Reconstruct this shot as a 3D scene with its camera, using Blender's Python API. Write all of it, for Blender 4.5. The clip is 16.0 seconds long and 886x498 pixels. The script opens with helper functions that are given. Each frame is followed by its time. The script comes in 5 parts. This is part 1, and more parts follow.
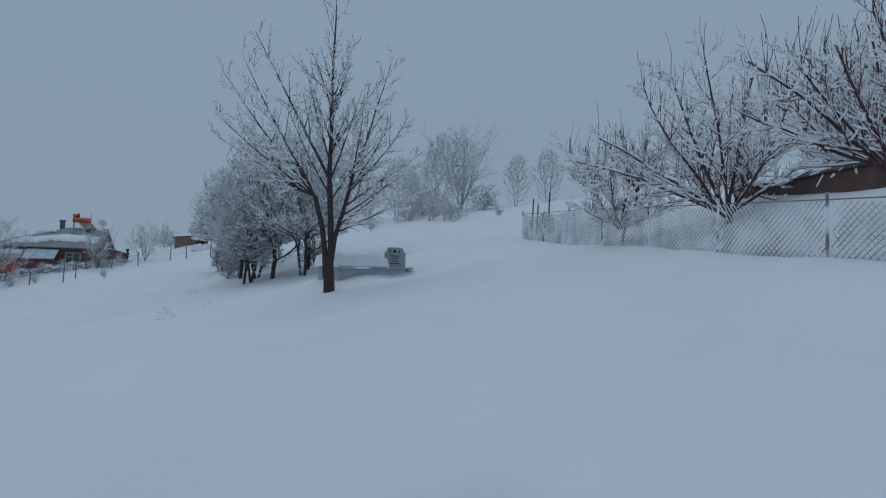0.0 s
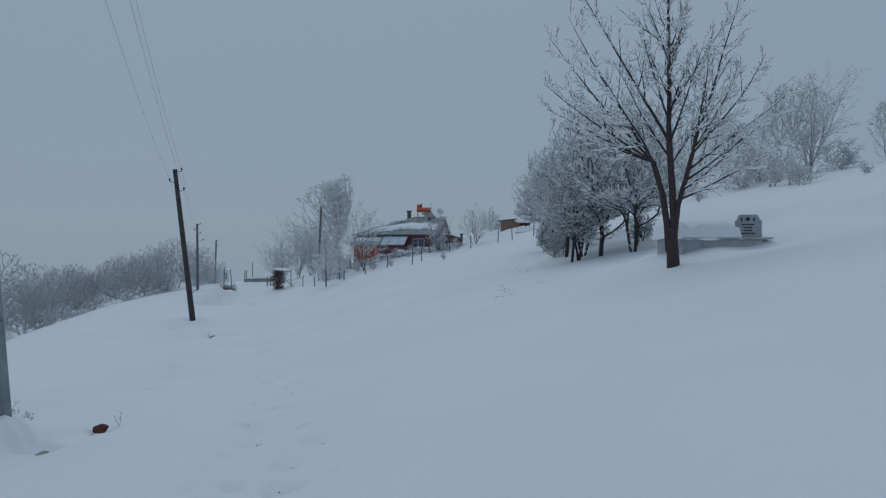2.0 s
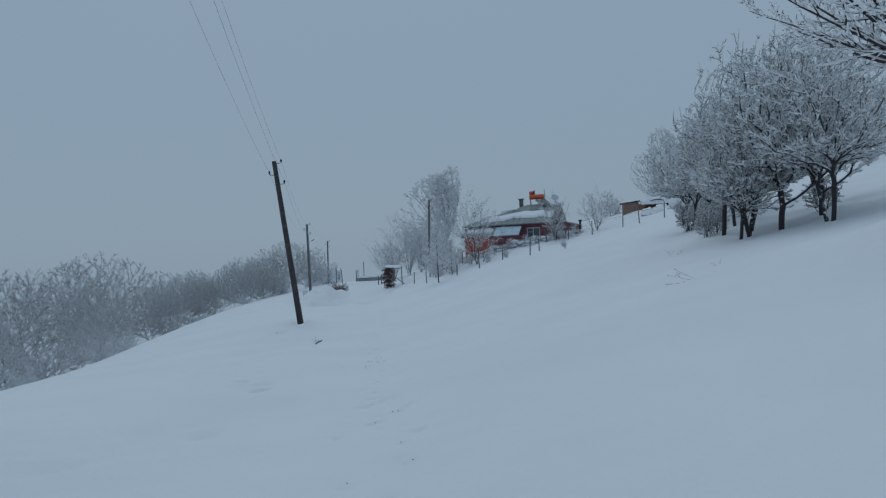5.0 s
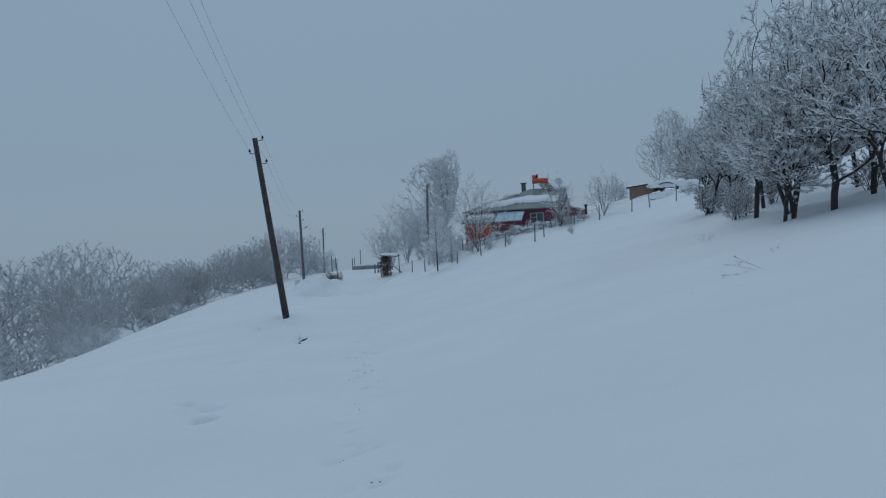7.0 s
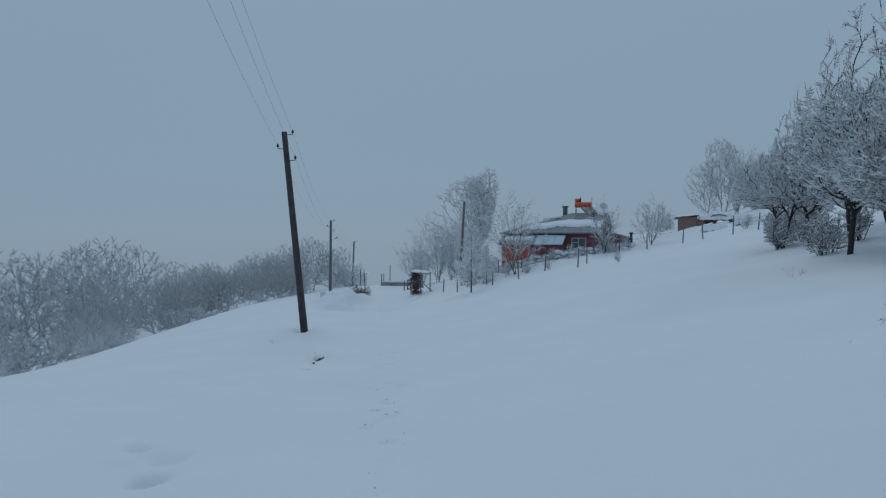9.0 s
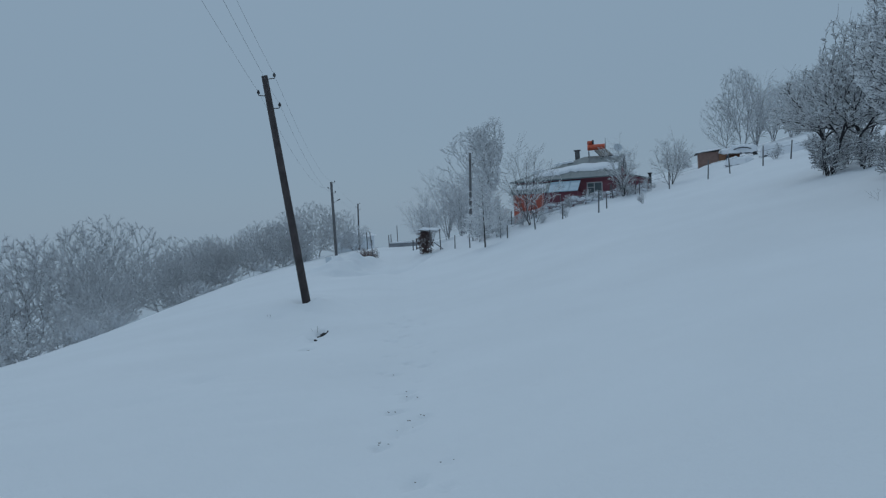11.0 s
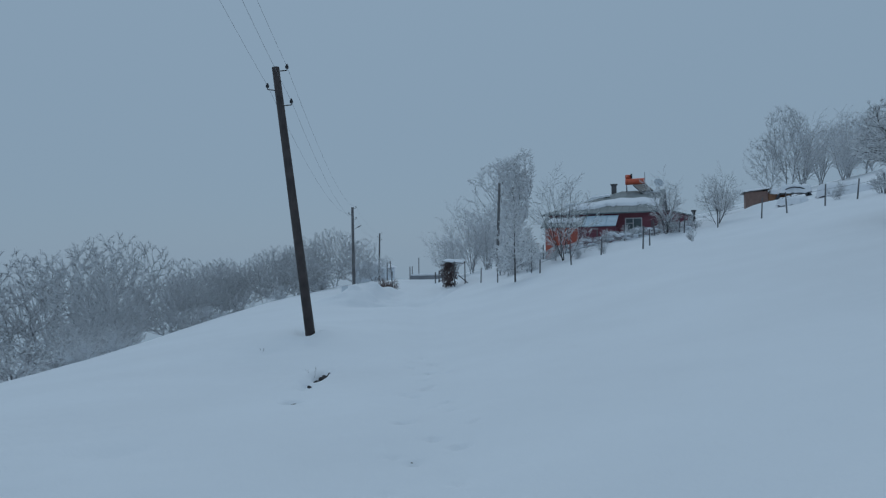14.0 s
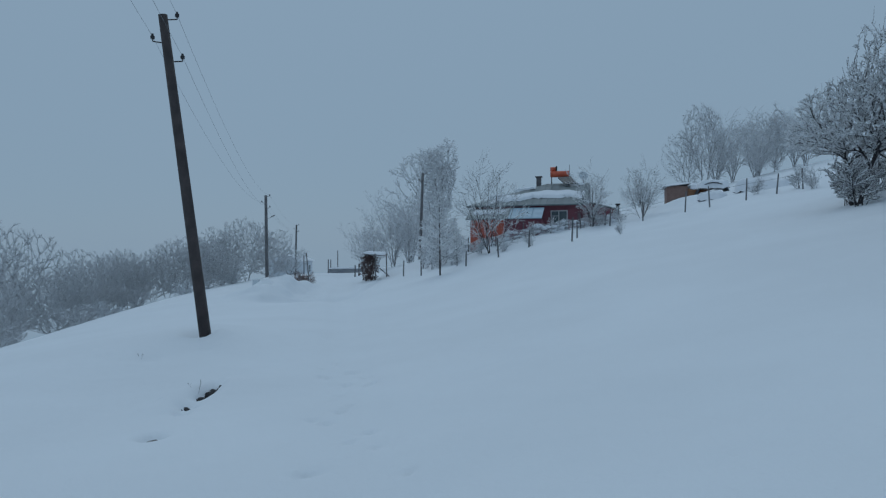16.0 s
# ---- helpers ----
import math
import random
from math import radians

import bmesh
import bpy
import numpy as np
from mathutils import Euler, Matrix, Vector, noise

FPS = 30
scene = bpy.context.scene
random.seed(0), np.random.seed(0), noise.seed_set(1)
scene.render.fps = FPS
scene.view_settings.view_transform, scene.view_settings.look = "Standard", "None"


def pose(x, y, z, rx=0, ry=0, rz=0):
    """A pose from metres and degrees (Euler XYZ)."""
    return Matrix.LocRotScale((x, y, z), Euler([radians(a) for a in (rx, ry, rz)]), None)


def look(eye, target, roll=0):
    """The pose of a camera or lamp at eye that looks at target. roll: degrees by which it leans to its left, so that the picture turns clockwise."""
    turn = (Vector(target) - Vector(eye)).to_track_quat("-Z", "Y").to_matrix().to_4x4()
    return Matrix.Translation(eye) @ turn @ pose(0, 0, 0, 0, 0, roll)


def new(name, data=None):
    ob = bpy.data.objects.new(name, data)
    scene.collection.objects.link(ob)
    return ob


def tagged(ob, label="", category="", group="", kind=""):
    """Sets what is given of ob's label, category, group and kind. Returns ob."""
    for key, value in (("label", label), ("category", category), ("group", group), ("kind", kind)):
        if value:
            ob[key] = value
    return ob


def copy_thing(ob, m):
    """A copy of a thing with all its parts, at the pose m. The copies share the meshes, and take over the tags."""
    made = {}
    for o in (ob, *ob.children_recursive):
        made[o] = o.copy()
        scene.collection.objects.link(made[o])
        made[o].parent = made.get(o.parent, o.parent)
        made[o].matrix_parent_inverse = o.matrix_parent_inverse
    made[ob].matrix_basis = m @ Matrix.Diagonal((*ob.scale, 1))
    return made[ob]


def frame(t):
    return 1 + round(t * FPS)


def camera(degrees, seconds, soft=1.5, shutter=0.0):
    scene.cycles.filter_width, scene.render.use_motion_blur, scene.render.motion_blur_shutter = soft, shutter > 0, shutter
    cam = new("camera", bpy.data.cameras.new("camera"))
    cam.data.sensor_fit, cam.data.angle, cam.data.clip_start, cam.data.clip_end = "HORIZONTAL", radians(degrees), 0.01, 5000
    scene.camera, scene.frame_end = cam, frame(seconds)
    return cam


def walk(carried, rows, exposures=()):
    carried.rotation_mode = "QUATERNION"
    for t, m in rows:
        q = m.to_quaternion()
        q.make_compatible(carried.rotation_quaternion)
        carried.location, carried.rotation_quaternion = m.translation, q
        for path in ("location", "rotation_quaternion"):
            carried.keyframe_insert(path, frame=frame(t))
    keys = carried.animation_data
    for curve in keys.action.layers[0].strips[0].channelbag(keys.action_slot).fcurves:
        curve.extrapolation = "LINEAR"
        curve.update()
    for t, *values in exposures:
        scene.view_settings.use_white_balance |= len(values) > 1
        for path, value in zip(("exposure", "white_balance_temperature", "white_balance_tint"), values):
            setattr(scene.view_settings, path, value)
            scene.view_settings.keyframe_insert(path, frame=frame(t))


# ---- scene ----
cam = camera(69.3, 16.0, 1.25)
PATH = [
    (0, (0.463, 0.593, 0.503), (0.206, 2.576, 0.562), 1.8),
    (0.5, (0.558, 0.484, 0.485), (0.332, 2.47, 0.55), 2.3),
    (1, (0.525, 0.461, 0.518), (0.079, 2.411, 0.512), 1.1),
    (1.5, (0.21, 0.942, 0.424), (-0.609, 2.762, 0.297), 0.7),
    (2, (-0.327, 1.356, 0.371), (-1.474, 2.994, 0.353), -0.2),
    (2.5, (-0.97, 1.766, 0.243), (-2.299, 3.257, 0.135), -1.6),
    (3, (-1.405, 2.13, 0.224), (-2.816, 3.547, 0.223), 0.5),
    (3.5, (-1.759, 2.521, 0.142), (-3.21, 3.897, 0.177), -1.3),
    (4, (-2.216, 2.984, 0.115), (-3.635, 4.388, 0.228), 0.1),
    (4.2, (-2.39, 3.169, 0.109), (-3.815, 4.572, 0.129), -1.6),
    (6.3, (-4.557, 5.032, -0.043), (-5.943, 6.475, -0.076), -3.9),
    (6.5, (-4.784, 5.258, -0.02), (-6.191, 6.68, -0.057), -2.2),
    (7, (-4.978, 5.638, -0.044), (-6.379, 7.064, -0.108), -3.3),
    (7.5, (-5.486, 6.072, -0.101), (-6.848, 7.53, -0.242), -2.3),
    (8, (-6.028, 6.479, -0.096), (-7.371, 7.957, -0.225), -3.3),
    (8.5, (-6.501, 6.834, -0.218), (-7.987, 8.171, -0.203), -2.5),
    (9, (-7.024, 7.219, -0.289), (-8.49, 8.579, -0.283), 0.4),
    (9.5, (-7.351, 7.684, -0.444), (-8.921, 8.923, -0.476), -1.5),
    (10, (-7.91, 7.993, -0.528), (-9.449, 9.266, -0.625), -0.8),
    (10.2, (-8.195, 8.195, -0.486), (-9.677, 9.531, -0.619), -2.9),
    (12.3, (-10.161, 9.633, -0.731), (-11.651, 10.964, -0.82), -3.8),
    (12.5, (-10.296, 9.779, -0.752), (-11.791, 11.107, -0.801), -1.8),
    (13, (-10.634, 9.987, -0.712), (-12.194, 11.239, -0.703), -0.3),
    (13.5, (-11.134, 10.289, -0.815), (-12.643, 11.6, -0.768), 0.3),
    (14, (-11.659, 10.709, -0.904), (-13.182, 12.006, -0.912), -1.1),
    (14.5, (-12.158, 11.139, -0.926), (-13.595, 12.529, -0.959), -1.7),
    (15, (-12.422, 11.373, -1.019), (-13.837, 12.785, -0.976), -1.6),
    (15.5, (-12.974, 11.746, -1.056), (-14.375, 13.173, -1.032), -1.7),
    (16, (-13.263, 12.036, -1.082), (-14.614, 13.512, -1.111), -0.6),
]
# the camera's own exposure and white balance drift a little along the way
TONES = [(0, -0.06, 6650, 13), (1.5, -0.05, 6800, 13), (3, 0.0, 6770, 11), (4, 0.0, 6740, 10), (7, -0.02, 6530, 10), (10, -0.03, 6470, 9), (13, -0.02, 6440, 9.5), (16, -0.03, 6290, 8)]
walk(cam, [(t, look(eye, target, roll)) for t, eye, target, roll in PATH], TONES)

# ---- world and light: fog-bound overcast winter day ----
world = bpy.data.worlds.new("overcast")
scene.world = world
world.use_nodes = True
wt = world.node_tree
wt.nodes.clear()
w_out = wt.nodes.new("ShaderNodeOutputWorld")
w_bg = wt.nodes.new("ShaderNodeBackground")
w_bg2 = wt.nodes.new("ShaderNodeBackground")
w_add = wt.nodes.new("ShaderNodeAddShader")
w_sky = wt.nodes.new("ShaderNodeTexSky")
w_sky.sky_type = "NISHITA"
w_sky.sun_disc = False
w_sky.sun_elevation = radians(50)
w_sky.sun_rotation = radians(-60)
w_sky.dust_density = 0.5
w_bg.inputs["Strength"].default_value = 0.0025
# the fog: an even grey-blue in every direction, a little denser towards the ground
w_coord = wt.nodes.new("ShaderNodeTexCoord")
w_sep = wt.nodes.new("ShaderNodeSeparateXYZ")
w_ramp = wt.nodes.new("ShaderNodeValToRGB")
w_noise = wt.nodes.new("ShaderNodeTexNoise")
w_noise.inputs["Scale"].default_value = 1.6
w_noise.inputs["Detail"].default_value = 2.0
w_mix = wt.nodes.new("ShaderNodeMath")
w_mix.operation = "MULTIPLY_ADD"
w_mix.inputs[1].default_value = 0.12
w_ramp.color_ramp.elements[0].position = 0.0
w_ramp.color_ramp.elements[0].color = (0.220, 0.307, 0.399, 1)
w_ramp.color_ramp.elements[1].position = 0.75
w_ramp.color_ramp.elements[1].color = (0.248, 0.345, 0.446, 1)
wt.links.new(w_coord.outputs["Generated"], w_sep.inputs[0])
wt.links.new(w_coord.outputs["Generated"], w_noise.inputs["Vector"])
wt.links.new(w_noise.outputs["Fac"], w_mix.inputs[0])
wt.links.new(w_sep.outputs["Z"], w_mix.inputs[2])
wt.links.new(w_mix.outputs[0], w_ramp.inputs["Fac"])
wt.links.new(w_ramp.outputs["Color"], w_bg2.inputs["Color"])
wt.links.new(w_sky.outputs["Color"], w_bg.inputs["Color"])
wt.links.new(w_bg.outputs[0], w_add.inputs[0])
wt.links.new(w_bg2.outputs[0], w_add.inputs[1])
wt.links.new(w_add.outputs[0], w_out.inputs["Surface"])

sun_data = bpy.data.lights.new("sun", "SUN")
sun_data.energy, sun_data.angle, sun_data.color = 0.38, radians(50), (0.86, 0.95, 1.0)
sun = new("sun", sun_data)
sun.matrix_world = look((0, 0, 30), (18, -12, 0))

# ---- the lie of the land ----
# s runs along the walk, n to its left; the hillside falls from right to left
UX, UY, NX, NY = -0.766, 0.643, -0.643, -0.766


def xy(s, n):
    return UX * s + NX * n, UY * s + NY * n


def soft_rise(v, w):
    return w * np.logaddexp(0.0, np.asarray(v, float) / w)


def ground_sn(s, n):
    """Height of the snow, without its small dents."""
    s, n = np.asarray(s, float), np.asarray(n, float)
    along = -0.65 - 0.0976 * s + 0.107 * soft_rise(s - 34, 6) - 0.0594 * soft_rise(s - 70, 6) - 0.12 * soft_rise(s - 140, 10)
    up = np.maximum(-n, 0)
    right = 0.235 * (np.sqrt(np.minimum(up, 45) ** 2 + 4) - 2) + 0.1 * np.maximum(up - 45, 0)
    down = np.maximum(n - 3, 0)
    left = -0.0130 * np.minimum(down, 13) ** 2 - 0.35 * np.clip(n - 16, 0, 20) - 0.16 * np.maximum(n - 36, 0)
    mound = 0.45 * np.exp(-((s - 33.5) ** 2 + (n - 3.2) ** 2) / 9)
    mound = mound - 0.15 * np.exp(-(((s - 48) / 6) ** 2 + ((n - 7) / 3.5) ** 2)) - 0.42 * np.exp(-(((s - 63) / 8) ** 2 + ((n - 5) / 4.5) ** 2))
    mound = mound + 0.50 * np.exp(-(((s - 49) / 5) ** 2 + ((n + 9.5) / 4) ** 2)) + 0.45 * np.exp(-(((s - 56.5) / 2.2) ** 2 + ((n + 12) / 4) ** 2))
    mound = mound + 0.34 * np.exp(-(((s - 14.4) / 1.7) ** 2 + ((n + 10.5) / 1.6) ** 2)) + 0.35 * np.exp(-(((s - 15.3) / 1.5) ** 2 + ((n + 15.0) / 2.2) ** 2))
    mound = mound - 0.30 * np.exp(-(((s - 13.2) / 0.8) ** 2 + ((n + 11.6) / 1.0) ** 2))
    mound = mound + 0.50 * np.exp(-(((s - 60.6) / 1.2) ** 2 + ((n + 23.6) / 2.0) ** 2))
    # ploughed bank beside the lane, and the lane's trough
    bank = -0.50 * np.exp(-(((s - 53.5) / 4.0) ** 2 + ((n - 2.2) / 3.0) ** 2))
    for bs, bn, ws, wn, hi in ((53.8, 4.4, 1.2, 1.1, 0.55), (55.6, 4.2, 1.2, 1.0, 0.85), (57.2, 3.3, 1.2, 0.8, 0.75), (58.9, 2.6, 1.1, 0.7, 0.50), (54.2, 5.8, 1.0, 0.9, 0.35), (62.0, -3.1, 1.0, 0.8, 0.42), (63.6, -4.1, 1.1, 0.8, 0.45), (65.4, -5.2, 1.2, 0.9, 0.40), (56.6, 5.0, 0.5, 0.5, 0.25), (55.0, 3.4, 0.4, 0.5, 0.2)):
        bank = bank + hi * np.exp(-(((s - bs) / ws) ** 2 + ((n - bn) / wn) ** 2))
    lane = 51.6 + 0.55 * np.maximum(3.5 - n, 0) + 0.42 * np.maximum(0.8 - n, 0) ** 2
    bank = bank - 0.24 * np.exp(-((s - lane - 0.6) / 0.8) ** 2) * np.clip((n + 2.2) / 0.8, 0, 1) * np.clip((5.2 - n) / 1.5, 0, 1)
    # snow piled along the foot of the house
    bank = bank + np.clip(0.42 + 0.045 * (n + 7), 0.1, 0.45) * np.exp(-((s - 57.4) / 1.3) ** 2) * np.clip((n + 18) / 1.5, 0, 1) * np.clip((-5.8 - n) / 1.2, 0, 1)
    heap = 0.24 * np.exp(-(((s - 7.42) / 0.42) ** 2 + ((n - 1.62) / 0.38) ** 2)) + 0.10 * np.exp(-(((s - 7.05) / 0.45) ** 2 + ((n - 1.85) / 0.4) ** 2)) + 0.10 * np.exp(-(((s - 7.5) / 1.2) ** 2 + ((n - 1.7) / 0.9) ** 2))
    # snow drifted against the garden side of the fence
    off = -0.587 * (s - 1.9) - 0.81 * (n + 8.7)
    behind = np.clip((off - 0.2) / 2.0, 0, 1) * (1 - np.clip((off - 2.8) / 3.2, 0, 1))
    heap = heap + 0.42 * behind * behind * (3 - 2 * behind) * np.clip((17 - s) / 3, 0, 1) * (n < 0)
    return along + right + left + mound + bank + heap


def ground(x, y):
    s, n = UX * x + UY * y, NX * x + NY * y
    return float(ground_sn(s, n))


def at(s, n, dz=0.0):
    x, y = xy(s, n)
    return Vector((x, y, float(ground_sn(s, n)) + dz))

# ---- materials ----
def nodes_of(name):
    m = bpy.data.materials.new(name)
    m.use_nodes = True
    t = m.node_tree
    return m, t, t.nodes["Principled BSDF"]


def noise_node(t, scale, detail=4.0, coord="Object"):
    c = t.nodes.new("ShaderNodeTexCoord")
    n = t.nodes.new("ShaderNodeTexNoise")
    n.inputs["Scale"].default_value, n.inputs["Detail"].default_value = scale, detail
    t.links.new(c.outputs[coord], n.inputs["Vector"])
    return n


def ramp_node(t, fac, stops):
    r = t.nodes.new("ShaderNodeValToRGB")
    e = r.color_ramp.elements
    while len(e) < len(stops):
        e.new(0.5)
    for k, (pos, col) in zip(e, stops):
        k.position, k.color = pos, (*col, 1)
    t.links.new(fac, r.inputs["Fac"])
    return r


def bumped(t, bsdf, fac, strength, distance):
    b = t.nodes.new("ShaderNodeBump")
    b.inputs["Strength"].default_value, b.inputs["Distance"].default_value = strength, distance
    t.links.new(fac, b.inputs["Height"])
    t.links.new(b.outputs["Normal"], bsdf.inputs["Normal"])
    return b


def surface(name, dark, light, scale=6.0, rough=0.8, metal=0.0, fine=60.0, bump=0.3, depth=0.005, coord="Object"):
    """A two-scale surface: broad stains between two colours and a fine grain in relief."""
    m, t, b = nodes_of(name)
    broad, grain = noise_node(t, scale, 5.0, coord), noise_node(t, fine, 3.0, coord)
    mix = t.nodes.new("ShaderNodeMath")
    mix.operation = "MULTIPLY_ADD"
    mix.inputs[1].default_value = 0.35
    t.links.new(grain.outputs["Fac"], mix.inputs[0])
    t.links.new(broad.outputs["Fac"], mix.inputs[2])
    r = ramp_node(t, mix.outputs[0], [(0.45, dark), (0.9, light)])
    t.links.new(r.outputs["Color"], b.inputs["Base Color"])
    b.inputs["Roughness"].default_value, b.inputs["Metallic"].default_value = rough, metal
    bumped(t, b, grain.outputs["Fac"], bump, depth)
    return m


def snow_material(name, tint=(0.87, 0.89, 0.92)):
    m, t, b = nodes_of(name)
    broad, crust, grain = noise_node(t, 0.35, 3.0), noise_node(t, 3.0, 5.0), noise_node(t, 45.0, 4.0)
    r = ramp_node(t, broad.outputs["Fac"], [(0.3, tuple(c * 0.955 for c in tint)), (0.7, tint)])
    t.links.new(r.outputs["Color"], b.inputs["Base Color"])
    b.inputs["Roughness"].default_value = 0.75
    b.inputs["Specular IOR Level"].default_value = 0.2
    add = t.nodes.new("ShaderNodeMath")
    add.operation = "MULTIPLY_ADD"
    add.inputs[1].default_value = 6.0
    t.links.new(crust.outputs["Fac"], add.inputs[0])
    t.links.new(grain.outputs["Fac"], add.inputs[2])
    bumped(t, b, add.outputs[0], 0.35, 0.012)
    return m


def frosted(name, bark, bark_light, cover, white=(0.86, 0.88, 0.91), patch=9.0, thin=0.0):
    """Bark whose upper faces carry snow: cover 0 is bare, 1 is wholly white."""
    m, t, b = nodes_of(name)
    g = t.nodes.new("ShaderNodeNewGeometry")
    sep = t.nodes.new("ShaderNodeSeparateXYZ")
    t.links.new(g.outputs["Normal"], sep.inputs[0])
    n1, n2 = noise_node(t, patch, 3.0), noise_node(t, 40.0, 3.0)
    up = t.nodes.new("ShaderNodeMath")
    up.operation = "MULTIPLY_ADD"
    up.inputs[1].default_value = 0.30
    t.links.new(sep.outputs["Z"], up.inputs[0])
    t.links.new(n1.outputs["Fac"], up.inputs[2])
    lim = 1.02 - cover
    fac = ramp_node(t, up.outputs[0], [(max(0.0, lim - 0.06), (0, 0, 0)), (min(1.0, lim + 0.06), (1, 1, 1))])
    col = ramp_node(t, n2.outputs["Fac"], [(0.35, bark), (0.65, bark_light)])
    mix = t.nodes.new("ShaderNodeMix")
    mix.data_type = "RGBA"
    t.links.new(fac.outputs["Color"], mix.inputs[0])
    t.links.new(col.outputs["Color"], mix.inputs[6])
    mix.inputs[7].default_value = (*white, 1)
    t.links.new(mix.outputs[2], b.inputs["Base Color"])
    b.inputs["Roughness"].default_value = 0.85
    b.inputs["Specular IOR Level"].default_value = 0.2
    bumped(t, b, n2.outputs["Fac"], 0.4, 0.01)
    if thin:
        # frost crystals let part of the light through
        tr = t.nodes.new("ShaderNodeBsdfTranslucent")
        ms = t.nodes.new("ShaderNodeMixShader")
        ms.inputs[0].default_value = thin
        t.links.new(mix.outputs[2], tr.inputs["Color"])
        t.links.new(b.outputs[0], ms.inputs[1])
        t.links.new(tr.outputs[0], ms.inputs[2])
        t.links.new(ms.outputs[0], t.nodes["Material Output"].inputs["Surface"])
    return m


SNOW = snow_material("snow")
SNOW_TREE = snow_material("clinging_snow", (0.84, 0.86, 0.90))
SNOW_TWIG = snow_material("snow_on_twigs", (0.94, 0.95, 0.965))
BARK = frosted("dark_bark", (0.042, 0.030, 0.032), (0.095, 0.070, 0.070), 0.30, (0.86, 0.88, 0.91), 3.0)
BARK_GROVE = frosted("grey_bark", (0.030, 0.028, 0.030), (0.075, 0.068, 0.070), 0.32)
TWIG = frosted("snowy_twigs", (0.032, 0.024, 0.026), (0.074, 0.056, 0.056), 0.40)
TWIG_GROVE = frosted("rimed_twigs", (0.050, 0.046, 0.050), (0.11, 0.10, 0.104), 0.52, (0.90, 0.92, 0.95), 9.0, 0.3)
TWIG_RED = frosted("reddish_shoots", (0.095, 0.042, 0.048), (0.17, 0.080, 0.086), 0.42)
BARK_RED = frosted("reddish_bark", (0.066, 0.038, 0.042), (0.125, 0.076, 0.080), 0.36, (0.86, 0.88, 0.91), 3.0)
# distant plants: frosted, with bark and twig colours paled further for fog haze
RIME_HAZED = frosted("hoarfrost", (0.70, 0.72, 0.75), (0.84, 0.86, 0.89), 0.60, (0.93, 0.95, 0.97), 3.0, 0.5)
RIME_GREY_HAZED = frosted("thin_hoarfrost_hazed", (0.36, 0.365, 0.38), (0.50, 0.505, 0.52), 0.56, (0.88, 0.90, 0.93), 6.0, 0.3)
VALLEY_BARK_HAZED = frosted("valley_bark_hazed", (0.12, 0.12, 0.128), (0.21, 0.21, 0.22), 0.50, (0.84, 0.86, 0.90), 6.0)
VALLEY_TWIG_HAZED = frosted("valley_twigs_hazed", (0.26, 0.263, 0.275), (0.38, 0.383, 0.396), 0.57, (0.88, 0.90, 0.93), 6.0, 0.3)
RIME_BARK_HAZED = frosted("frosted_bark_hazed", (0.19, 0.188, 0.195), (0.29, 0.288, 0.296), 0.50, (0.86, 0.88, 0.91), 6.0)
POLE_WOOD = surface("tarred_pole_wood", (0.034, 0.028, 0.029), (0.085, 0.068, 0.066), 3.0, 0.8)
GREY_WOOD = surface("weathered_wood", (0.10, 0.10, 0.105), (0.20, 0.195, 0.20), 4.0, 0.85)
STEEL = surface("galvanised_steel", (0.17, 0.20, 0.225), (0.29, 0.33, 0.36), 5.0, 0.5, 0.25, 90.0, 0.1)
RUST = surface("rust", (0.035, 0.022, 0.02), (0.10, 0.055, 0.045), 14.0, 0.9)
WIRE = surface("wire", (0.13, 0.14, 0.15), (0.19, 0.20, 0.21), 4.0, 0.6)
BLACK_IRON = surface("black_iron", (0.012, 0.012, 0.016), (0.03, 0.03, 0.035), 8.0, 0.5)
RED_WALL = surface("dark_red_render", (0.188, 0.060, 0.080), (0.269, 0.090, 0.110), 1.2, 0.85, 0, 22.0, 0.3, 0.01)
ORANGE_WALL = surface("orange_red_render", (0.44, 0.105, 0.072), (0.55, 0.145, 0.10), 1.0, 0.85, 0, 22.0, 0.3, 0.01)
ROOF_METAL = surface("grey_green_roof_sheet", (0.125, 0.155, 0.165), (0.19, 0.225, 0.235), 0.8, 0.55, 0.1, 30.0, 0.1)
ROOF_BLUE = surface("pale_blue_sheet", (0.28, 0.40, 0.50), (0.42, 0.54, 0.62), 1.5, 0.5, 0.1, 30.0, 0.1)
TANK = surface("orange_tank_paint", (0.60, 0.095, 0.045), (0.72, 0.150, 0.075), 3.0, 0.45, 0, 40.0, 0.05)
GLASS_DARK = surface("collector_glass", (0.02, 0.025, 0.03), (0.04, 0.05, 0.06), 2.0, 0.2)
WINDOW_WHITE = surface("window_frame_white", (0.45, 0.46, 0.47), (0.60, 0.61, 0.62), 5.0, 0.5)
PANE = surface("window_pane", (0.06, 0.085, 0.095), (0.11, 0.145, 0.155), 0.9, 0.12, 0, 12.0, 0.02)
STONE = surface("grey_marble", (0.30, 0.32, 0.34), (0.46, 0.48, 0.50), 4.0, 0.6)
INK = surface("engraved_ink", (0.025, 0.027, 0.03), (0.05, 0.052, 0.055), 20.0, 0.7)
BRICK_WALL = surface("reddish_brown_boards", (0.22, 0.135, 0.115), (0.33, 0.215, 0.18), 4.0, 0.85)
BROWN_WALL = surface("brown_mud_brick", (0.095, 0.058, 0.050), (0.165, 0.10, 0.084), 2.5, 0.9, 0, 30.0, 0.4, 0.01)
TAN_BOARD = surface("tan_boards", (0.30, 0.145, 0.085), (0.44, 0.23, 0.13), 1.5, 0.85)
